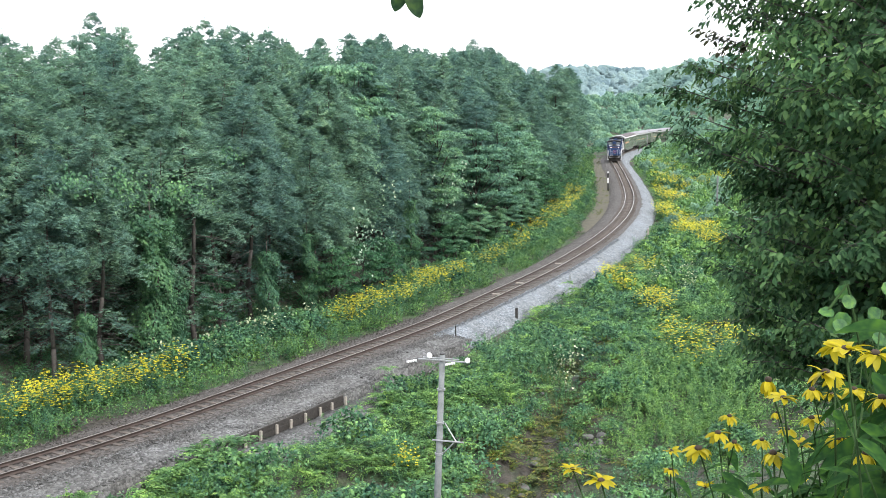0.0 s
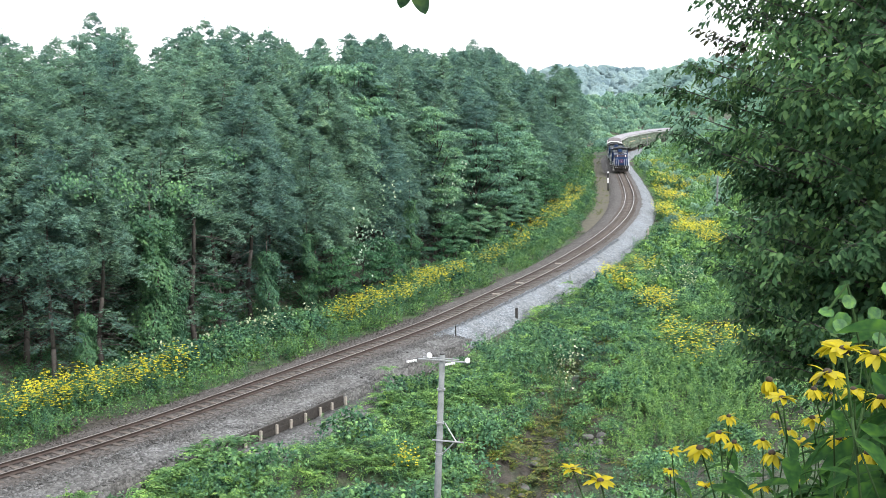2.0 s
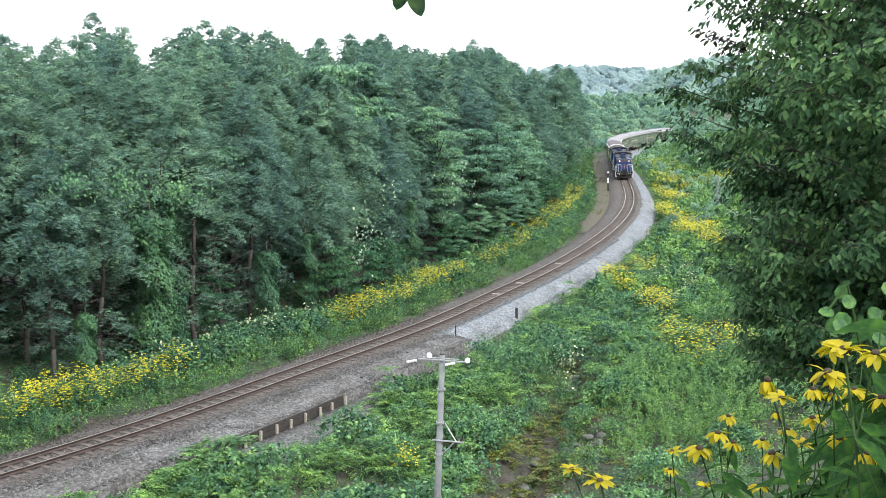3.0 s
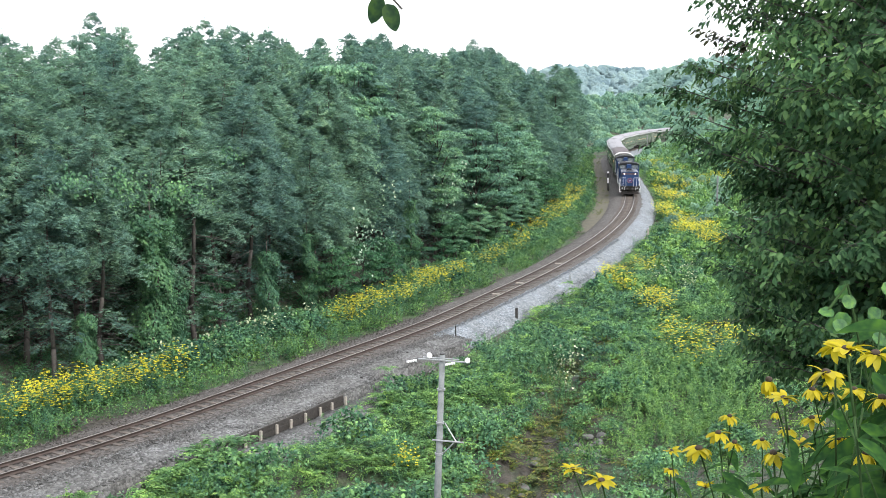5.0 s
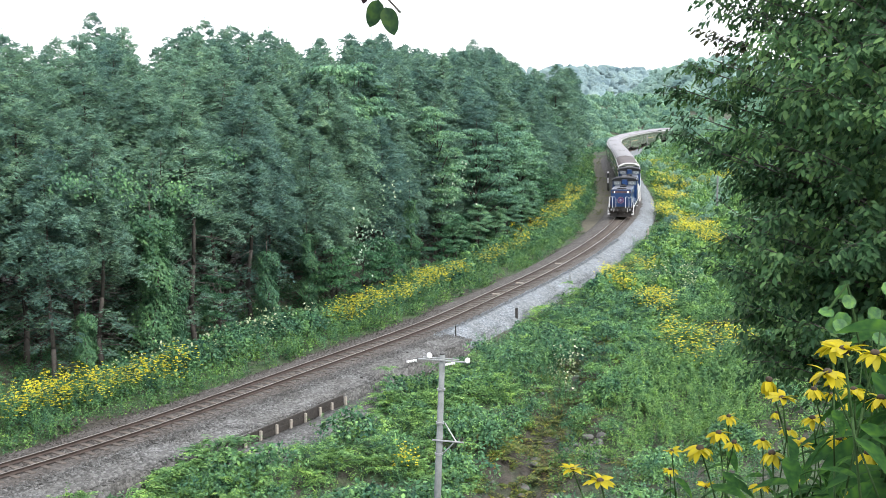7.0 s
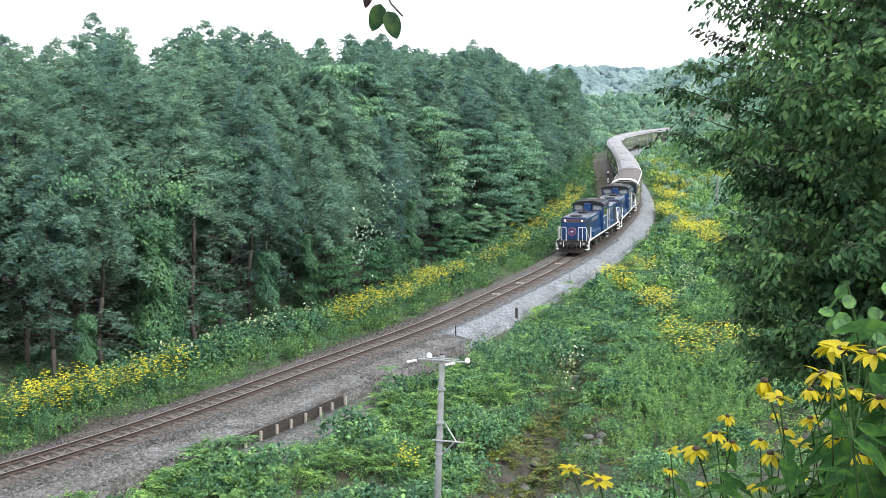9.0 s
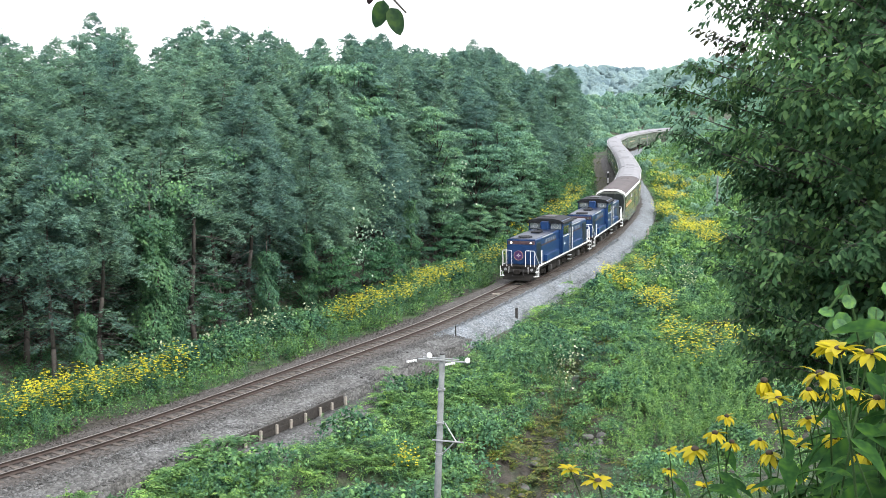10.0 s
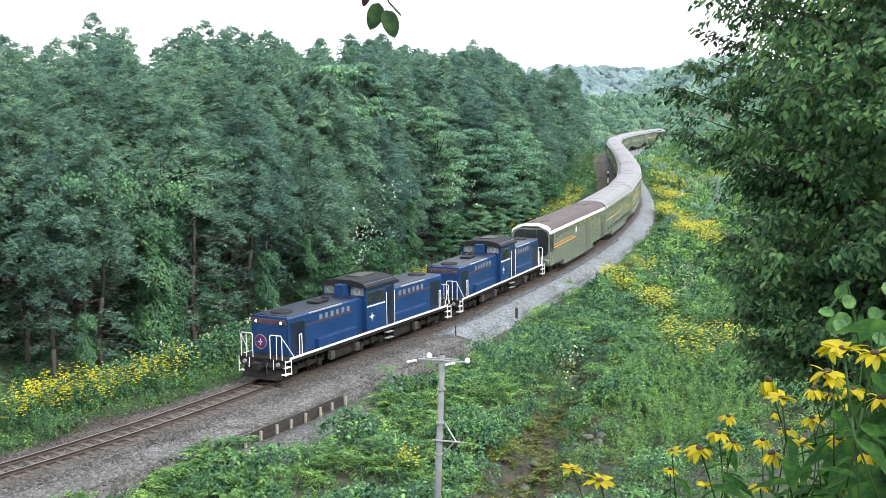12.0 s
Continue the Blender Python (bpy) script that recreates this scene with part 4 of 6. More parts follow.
def round_bush(seed, h, rad, lobes, leaves, leaf):
    """Several rounded lobes of small leaves, dark between them."""
    r = np.random.default_rng(seed)
    ps = []
    for _ in range(lobes):
        q = unit(1, r)[0]
        c = np.array([q[0] * rad * 0.75, q[1] * rad * 0.75, h * (0.3 + 0.5 * abs(q[2]))])
        v = unit(leaves, r)
        v[:, 2] = np.abs(v[:, 2]) * 1.1 - 0.3
        p = c + v * np.array([0.42 * rad, 0.42 * rad, 0.3 * h]) * (0.7 + 0.4 * r.random((leaves, 1)))
        d = v * np.array([1, 1, 0.3]) + 0.5 * r.normal(size=(leaves, 3)) + np.array([0, 0, -0.3])
        nrm = v * 0.6 + np.array([0, 0, 0.8]) + 0.3 * r.normal(size=(leaves, 3))
        ln = leaf * (0.6 + 0.8 * r.random(leaves))
        ps.append(leaf_quads(p, d, nrm, ln, ln * 0.6, 0.12))
    return stack(ps)


def undergrowth():
    weeds = [small_leaved(300 + k, 125, 0.85, 0.65, 0.13, 0.6) for k in range(8)]
    tall = [plume(320 + k, 190, 1.35, 0.5, 0.135, 0.3) for k in range(6)]
    bushy = [round_bush(330 + k, 1.6, 1.25, 9, 75, 0.17) for k in range(6)]
    wide = [small_leaved(340 + k, 120, 1.3, 1.2, 0.27, 0.65) for k in range(6)]
    fern = [stack([pinnate(np.random.default_rng(350 + k), (0, 0, 0.05), (0, 0), 9, 0.8, 9, 0.17)]) for k in range(5)]
    feather = [feather_bush(334 + k, 1.7, 1.25, 13) for k in range(6)]
    soft = [plume(364 + k, 620, 2.2, 1.3, 0.15, 0.3) for k in range(5)]
    big = [far_crown(370 + k, 11.0, 5.0, 12, 44, 1.25) for k in range(5)]
    sA, sB, sC = s_of_y(34), s_of_y(125), s_of_y(345)
    # strip between track and larches
    xy, s, u = field(sA, sB, -10, -2.8, 2.6)
    keep = u < -3.2 - 0.5 * wav(s, s * 0.3, 3.0)
    odd = rng.random(len(xy)) < 0.4
    scatter("weeds", weeds, xy[keep & ~odd], M_WEED, "green weeds along the railway", (0.35, 1.3))
    scatter("weeds", tall, xy[keep & odd], M_WEED_B, "tall stalks along the railway", (0.35, 1.1))
    mxy, ms, mu = field(s_of_y(66), s_of_y(170), -9.5, -5.0, 0.14)
    scatter("bushes", bushy, mxy, M_WEED_B, "leafy bushes between the track and the wood", (0.5, 1.1))
    xy, s, u = field(sB, s_of_y(265), -11, -4.6, 1.1)
    xy = xy[u < np.interp(s, [sB, sB + 40, sB + 60], [-4.6, -4.4, -4.6])]
    scatter("weeds", weeds, xy, M_WEED, "weeds along the gravel path beside the track", (0.6, 1.3))
    xy, s, u = field(sB + 10, s_of_y(262), -4.7, -2.5, 0.55)
    scatter("weeds", weeds, xy, M_FERN, "thin dry weeds on the gravel path", (0.15, 0.5))
    # near bank on the right
    xy, s, u = field(s_of_y(22), sB, 3.3, 27, 1.75)
    dist = np.hypot(xy[:, 0], xy[:, 1])
    # a bare gully runs down the slope
    g0, gd = np.array([1.0, 36.0]), np.array([0.237, 0.971])

    def off_gully(p):
        rel = p - g0
        return rel @ gd, rel[:, 0] * gd[1] - rel[:, 1] * gd[0]
    along, aside = off_gully(xy)
    hollow = (along > 7) & (along < 34) & (np.abs(aside) < 1.1 + 0.75 * wav(xy[:, 0], xy[:, 1], 1.4, 0.4))
    ok = (dist > 15) & (u > np.where(s < S_NEAR, 4.5, 3.6) + 0.4 * wav(s, s * 0.4, 2.5) + 1.3 * ((s > s_of_y(47.5)) & (s < s_of_y(56)))) & ~hollow
    pick = wav(xy[:, 0], xy[:, 1], 4.2, 4.0) + 0.4 * rng.normal(size=len(xy)) - 0.8 * ((s > 172) & (s < 200) & (u > 6) & (u < 13))
    low = ok & (pick > -0.15)
    scatter("weeds", weeds, xy[low], M_WEED, "lush green weeds on the embankment", (0.3, 1.0))
    scatter("weeds", tall, xy[ok & ~low], M_WEED_B, "tall blue-green weeds on the embankment", (0.3, 1.0))
    # feather-leaved bushes heaped below the ballast
    mxy, ms, mu = field(s_of_y(26), s_of_y(66), 5.4, 17.0, 0.62)
    _, m_off = off_gully(mxy)
    keep = (m_off < -1.7) & (np.hypot(mxy[:, 0], mxy[:, 1]) > 24) & ((mu > 7.0) | ((ms > s_of_y(56)) & (mu > 5.6)) | (ms < s_of_y(42)))
    kind = rng.random(len(mxy))
    scatter("bushes", feather, mxy[keep & (kind < 0.55)], M_LUSH, "bright green feather-leaved bushes heaped below the ballast", (0.55, 1.2))
    scatter("bushes", bushy, mxy[keep & (kind > 0.8)], M_WEED_B, "dark green bushes heaped below the ballast", (0.6, 1.3))
    scatter("bushes", soft, mxy[keep & (kind > 0.55) & (kind <= 0.8)], M_WEED, "soft green shrubs among the bushes", (0.5, 0.9))
    scatter("bushes", feather, np.array([(-9.3, 43.6), (-8.6, 43.0), (-9.9, 42.6), (-2.0, 56.0), (-0.6, 55.0), (0.4, 53.5), (-3.0, 53.4)]), M_LUSH, "bright green bush standing up before the track", (1.0, 1.25))
    mxy, ms, mu = field(124.0, 159.0, 4.0, 7.8, 0.8)
    scatter("bushes", feather, mxy, M_LUSH, "bright green bushes against the near ballast", (0.45, 0.95))
    scatter("bushes", feather, np.array([(-9.4, 44.3), (-9.0, 44.0)]), M_LUSH, "tall bright green bush before the track", (1.45, 1.6))
    # low dark growth added on the floor of the wood to stand in for shade
    mxy, ms, mu = field(sA - 12, sA + 50, -24, -8.5, 0.8)
    scatter("wood_floor_plants", weeds, mxy, M_SHRUB, "dark low plants added to darken the floor of the larch wood", (0.5, 1.4))
    # bushes along the ballast towards the bend
    mxy, ms, mu = field(s_of_y(66), sB, 4.6, 14.0, 0.5)
    kind = rng.random(len(mxy))
    scatter("bushes", feather, mxy[kind < 0.5], M_LUSH, "leafy bushes along the ballast edge", (0.5, 1.2))
    scatter("bushes", bushy, mxy[kind >= 0.5], M_WEED_B, "rounded blue-green bushes along the ballast edge", (0.45, 1.15))
    mxy, ms, mu = field(s_of_y(60), s_of_y(110), 13.0, 24.0, 0.32)
    scatter("bushes", bushy, mxy, M_LUSH, "pale green bushes on the slope", (0.5, 1.2))
    # rounded scrub on both sides of the bend
    mxy, ms, mu = field(s_of_y(84), s_of_y(240), 5.2, 22.0, 0.2)
    kind = rng.random(len(mxy))
    scatter("scrub", big, mxy[kind < 0.6], M_LUSH, "rounded light green scrub beside the bend", (0.1, 0.24))
    scatter("scrub", big, mxy[kind >= 0.6], M_WEED_B, "rounded blue-green scrub beside the bend", (0.1, 0.22))
    mxy, ms, mu = field(s_of_y(84), s_of_y(200), -10.0, -5.2, 0.26)
    scatter("scrub", big, mxy, M_WEED_B, "rounded scrub between the track and the wood", (0.08, 0.19))
    # blue-green thicket beside the gully
    k = 46
    a, q = rng.random(k) * 6.283, rng.random(k) ** 0.5
    scatter("bushes", soft, np.c_[4.2 + np.cos(a) * q * 2.2, 59.5 + np.sin(a) * q * 7.5], M_WEED_B, "tall fine-leaved blue-green weeds", (0.45, 0.85))
    # soft shrubs on the far side of the gully
    k = 70
    a, q = rng.random(k) * 6.283, rng.random(k) ** 0.5
    scatter("bushes", soft, np.c_[11.0 + np.cos(a) * q * 3.2 + np.sin(a) * q * 2.0, 50.0 + np.sin(a) * q * 9.0], M_LUSH, "soft green fine-leaved shrubs on the slope", (0.6, 1.1))
    rough = ok & (u > 6) & (rng.random(len(xy)) < 0.05)
    scatter("bushes", bushy, xy[rough], M_WEED_B, "rough leafy bushes among the weeds", (0.35, 1.05))
    thin = hollow & (rng.random(len(xy)) < 0.4)
    scatter("weeds", weeds, xy[thin], M_WEED, "thin weeds on the bare slope", (0.2, 0.6))
    scatter("dry_stalks", tall, xy[hollow & (rng.random(len(xy)) < 0.32)], M_DRY, "dry brown stalks on the bare slope", (0.25, 0.6))
    q = 6 + 25 * rng.random(210)
    o = rng.normal(size=210) * 1.5
    scatter("ferns", fern, np.c_[1.0 + 0.237 * q + 0.971 * o, 36.0 + 0.971 * q - 0.237 * o], M_FERN, "yellowing ferns along the gully", (0.6, 1.25))
    # slope under the near tree
    xy, s, u = field(s_of_y(28), s_of_y(75), 27, 52, 0.9)
    keep = (np.hypot(xy[:, 0], xy[:, 1]) > 14) & (xy[:, 0] > 0.1 * xy[:, 1])
    scatter("weeds", weeds, xy[keep], M_LUSH, "pale green weeds below the broadleaf tree", (0.5, 1.3))
    # plants on the camera's own slope
    k = 2200
    y = 3.0 + 14 * rng.random(k) ** 1.2
    x = y * (0.14 + 0.5 * rng.random(k))
    low_w = [small_leaved(345 + j, 60, 0.8, 0.5, 0.15, 0.6) for j in range(5)]
    scatter("weeds", low_w, np.c_[x, y], M_WEED, "green weeds on the near slope", (0.35, 0.75))
    # far right side
    xy, s, u = field(s_of_y(100), s_of_y(230), 3.5, 8.0, 0.9)
    scatter("weeds", weeds, xy, M_LUSH, "light green weeds beside the ballast on the bend", (0.45, 1.0))
    xy, s, u = field(sB, sC, 5.0, 60, 0.25)
    pick = wav(xy[:, 0], xy[:, 1], 8.0, 4.0) + 0.5 * rng.normal(size=len(xy))
    scatter("scrub", wide, xy[pick > 0], M_LUSH, "light green scrub beyond the bend", (0.8, 1.9))
    scatter("scrub", big, xy[pick <= 0][::3], M_FAR, "scrub beyond the bend, blue-green haze put into its colour", (0.12, 0.3))
    # pale blossom in two thickets
    bl = [clump(360 + k, 42, 2.3, 1.0, 0.17, 0.8) for k in range(3)]
    xy = np.concatenate([at(168.5 + 16 * rng.random(60), -8.8 + 2.0 * rng.random(60)), np.c_[18.6 + 1.2 * rng.normal(size=16), 90.0 + 3 * rng.normal(size=16)], np.c_[6.2 + 0.4 * rng.normal(size=5), 59.0 + rng.normal(size=5)]])
    scatter("bushes", bushy, xy[:60:2], M_WEED_B, "bushes below the cream blossom", (0.9, 1.3))
    scatter("pale_blossom", bl, xy, M_PALE, "cream blossom among the weeds", (0.6, 1.0), cat="flowers")
    # woods beyond the bend
    k = 150
    x, y = 0 + 230 * rng.random(k), 400 + 130 * rng.random(k)
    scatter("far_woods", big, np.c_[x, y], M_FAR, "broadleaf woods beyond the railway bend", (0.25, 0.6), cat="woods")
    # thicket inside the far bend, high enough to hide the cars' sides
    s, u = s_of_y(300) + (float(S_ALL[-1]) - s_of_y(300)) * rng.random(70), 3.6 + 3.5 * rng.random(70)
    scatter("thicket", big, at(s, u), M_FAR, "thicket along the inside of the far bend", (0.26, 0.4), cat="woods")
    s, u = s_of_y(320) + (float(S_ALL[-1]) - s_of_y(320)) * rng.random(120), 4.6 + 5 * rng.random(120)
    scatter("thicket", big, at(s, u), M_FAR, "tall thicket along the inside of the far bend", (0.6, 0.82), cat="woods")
    k = 160
    x, y = -60 + 90 * rng.random(k), 245 + 110 * rng.random(k)
    _, uu = track_coords(x, y)
    scatter("woodland", big, np.c_[x, y][uu < -14], M_BROAD, "mixed wood behind the bend", (0.4, 1.0), cat="woods")
    xy, s, u = field(s_of_y(238), sC, -14, -7.5, 0.35)
    scatter("scrub", wide, xy, M_WEED_B, "low scrub inside the far bend", (0.4, 1.2))
    k = 1500
    x, y = -20 + 240 * rng.random(k), 300 + 260 * rng.random(k)
    _, uu = track_coords(x, y)
    scatter("scrub", big, np.c_[x, y][np.abs(uu) > 6.5][:1200], M_FAR, "scrub beyond the bend, leaf colour paled for haze", (0.22, 0.46))
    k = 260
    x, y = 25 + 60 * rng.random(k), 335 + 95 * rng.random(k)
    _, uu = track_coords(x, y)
    scatter("scrub", big, np.c_[x, y][np.abs(uu) > 7], M_FAR, "dense scrub behind the bend, leaf colour paled for haze", (0.2, 0.38))
    k = 90
    s, u = sB + 60 + (sC - sB - 60) * rng.random(k), 22 + 40 * rng.random(k)
    scatter("thicket", big, at(s, u), M_BROAD, "leafy thicket on the hillside", (0.25, 0.5), cat="woods")


forest()
near_tree()
undergrowth()


def yellow_flowers():
    def plant(seed):
        r = np.random.default_rng(seed)
        k = 27
        a = r.random(k) * 6.283
        rad = r.random(k) ** 0.5 * 0.7
        c = np.stack([np.cos(a) * rad, np.sin(a) * rad, 0.95 + 0.85 * r.random(k) ** 0.7], 1)
        ps = []
        for j in range(3):
            b = a + j * 2.094
            d = np.stack([np.cos(b), np.sin(b), -0.3 + 0 * b], 1)
            ps.append(leaf_quads(c, d, np.tile([0, 0, 1.0], (k, 1)), 0.085, 0.085, 0.1))
        return stack(ps)
    heads = [plant(400 + k) for k in range(6)]
    green = [plume(420 + k, 110, 1.6, 0.55, 0.24, 0.3) for k in range(5)]

    def patch(s0, s1, u0, u1, density, clumping, label):
        xy, s, u = field(s0, s1, u0, u1, density)
        keep = wav(xy[:, 0], xy[:, 1], 2.3, clumping) + 0.5 * rng.normal(size=len(xy)) > -0.55
        xy = xy[keep]
        scatter("yellow_flowers", heads, xy, M_YELLOW, label, (0.85, 1.15), cat="flowers")
        scatter("flower_stalks", green, xy, M_WEED_B, "leafy stalks of the yellow flowers", (0.8, 1.1))
    patch(s_of_y(32), 171.0, -7.2, -5.0, 2.0, 0.0, "yellow coneflowers along the wood edge")
    patch(184.0, s_of_y(88), -6.6, -4.8, 1.8, 1.0, "yellow coneflowers along the wood edge")
    patch(s_of_y(92), s_of_y(108), -6.6, -5.0, 0.7, 2.0, "scattered yellow coneflowers")
    patch(s_of_y(112), s_of_y(165), -9.5, -6.5, 0.8, 3.0, "yellow coneflowers on the bank")
    for x, y, rx, ry, k in ((41.5, 217, 2.5, 18.0, 60), (35.5, 180, 1.4, 14.0, 70), (31.0, 158, 1.2, 11.0, 55), (26.6, 134, 1.2, 11.0, 80), (24.6, 114, 1.4, 7.0, 60), (24.0, 104, 1.2, 5.0, 35), (42.0, 178, 4.5, 5.0, 50), (13.0, 87.5, 1.1, 3.2, 34), (13.8, 76, 0.7, 3.2, 20), (16.6, 95, 1.0, 3.0, 8), (13.8, 61, 2.2, 6.0, 24), (-1.6, 44.5, 0.5, 0.5, 2)):
        a, q = rng.random(k) * 6.283, rng.random(k) ** 0.5
        xy = np.c_[x + np.cos(a) * q * rx, y + np.sin(a) * q * ry]
        scatter("yellow_flowers", heads, xy, M_YELLOW, "yellow coneflowers in the scrub", (0.85, 1.2), cat="flowers")
        scatter("flower_stalks", green, xy, M_WEED_B, "leafy stalks of the yellow flowers", (0.8, 1.1))


yellow_flowers()


# ---- distance ----
def far_hills():
    """Two wooded ridges: a sheet of ground with a crown standing on it for every tree."""
    for j, (y0, y1, xs, zs, num, size, mats) in enumerate((
            (520, 700, (20, 87, 104, 117, 127, 144, 161, 181, 208, 300), (-2, 0, 3, 14, 20, 29, 28, 30, 27, 24), 1150, (0.55, 0.95), M_FARHILL[0]),
            (900, 1250, (-300, 60, 140, 175, 200, 225, 262, 325, 600), (34, 36, 37, 38, 36, 31, 32, 40, 44), 1900, (0.6, 1.05), M_FARHILL[1]))):
        r = np.random.default_rng(70 + j)
        gx, gf = np.linspace(xs[0], xs[-1], 90), np.linspace(0, 1, 12)

        def hill(x, f):
            return -3 + (np.interp(x, xs, zs) + 3) * f ** 0.9
        X, Fr = np.meshgrid(gx, gf)
        Z = hill(X, Fr)
        i = (np.arange(11)[:, None] * 90 + np.arange(89)[None]).ravel()
        me = mesh_np("backdrop", np.stack([X.ravel(), (y0 + Fr * (y1 - y0)).ravel(), Z.ravel()], 1), np.stack([i, i + 1, i + 91, i + 90], 1))
        linked("backdrop", me, mats, label="distant wooded hills, pale haze put into their colour", kind="structure")
        crowns = [far_crown(470 + 10 * j + k, 10.0, 5.0, 10, 34, 2.3, 0.55 + 0.25 * j) for k in range(5)]
        x, f = xs[0] + (xs[-1] - xs[0]) * r.random(num), r.random(num) ** 0.6
        pieces = []
        for a, b, z in zip(x, y0 + f * (y1 - y0), hill(x, f)):
            v, q = crowns[r.integers(5)]
            pieces.append((v * (size[0] + (size[1] - size[0]) * r.random()) * np.array([1, 1, 0.8 + 0.4 * r.random()]) + np.array([a, b, z - 1.0]), q))
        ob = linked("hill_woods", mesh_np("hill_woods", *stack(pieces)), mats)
        tagged(ob, "broadleaf woods covering the distant hill, haze put into their colour", "woods", kind="stuff")


# distance haze is put into these leaf colours, paler and bluer on the back ridge
M_FARHILL = [foliage("haze_toned_wood", a, b, c, 0.3, 0.02, 0.95, 0.2) for a, b, c in (((0.2, 0.31, 0.29), (0.23, 0.345, 0.325), (0.26, 0.38, 0.355)), ((0.25, 0.345, 0.385), (0.258, 0.355, 0.395), (0.266, 0.365, 0.405)))]
far_hills()


# ---- train ----
def wheelset(parent, x, r, y=0.535):
    """One axle with two flanged wheels; it rolls on the rails."""
    bm = bmesh.new()
    rod(bm, (0, -0.7, 0), (0, 0.7, 0), 0.08, 0.08, 8)
    for sd in (-1, 1):
        rod(bm, (0, sd * (y - 0.03), 0), (0, sd * (y + 0.08), 0), r, r, 20)
        rod(bm, (0, sd * (y - 0.055), 0), (0, sd * (y - 0.03), 0), r + 0.025, r + 0.025, 20)
        for k in range(5):
            a = k * 1.2566
            rod(bm, (math.cos(a) * r * 0.55, sd * (y + 0.06), math.sin(a) * r * 0.55), (math.cos(a) * r * 0.55, sd * (y + 0.1), math.sin(a) * r * 0.55), 0.05, 0.05, 6)
    w = part("wheelset", bm, M_UNDER, parent)
    w.location = (x, 0, r)
    return w


def bogie(parent, x, half, r):
    b = bmesh.new()
    for sd in (-1, 1):
        box(b, x - half - 0.5, x + half + 0.5, sd * 0.93 - 0.07, sd * 0.93 + 0.07, 0.42, 0.66, 0.03)
        for wx in (-half, half):
            box(b, x + wx - 0.17, x + wx + 0.17, sd * 0.98 - 0.1, sd * 0.98 + 0.1, 0.26, 0.58, 0.03)
            rod(b, (x + wx - 0.3, sd * 0.98, 0.6), (x + wx - 0.3, sd * 0.98, 0.9), 0.09, 0.09, 8)
            rod(b, (x + wx + 0.3, sd * 0.98, 0.6), (x + wx + 0.3, sd * 0.98, 0.9), 0.09, 0.09, 8)
        rod(b, (x, sd * 1.05, 0.45), (x, sd * 1.05, 0.85), 0.13, 0.13, 10)
    box(b, x - 0.3, x + 0.3, -0.95, 0.95, 0.55, 0.85, 0.03)
    return part("bogie_frame", b, M_UNDER, parent)


def arch_outline(w, z0, z1, r, seg=6):
    """Section of a body with rounded upper corners."""
    o = [(-w, z0), (w, z0), (w, z1 - r)]
    for k in range(1, seg):
        a = math.pi / 2 * k / seg
        o.append((w - r + r * math.cos(a), z1 - r + r * math.sin(a)))
    o += [(w - r, z1), (-w + r, z1)]
    for k in range(1, seg):
        a = math.pi / 2 + math.pi / 2 * k / seg
        o.append((-w + r + r * math.cos(a), z1 - r + r * math.sin(a)))
    o.append((-w, z1 - r))
    return o


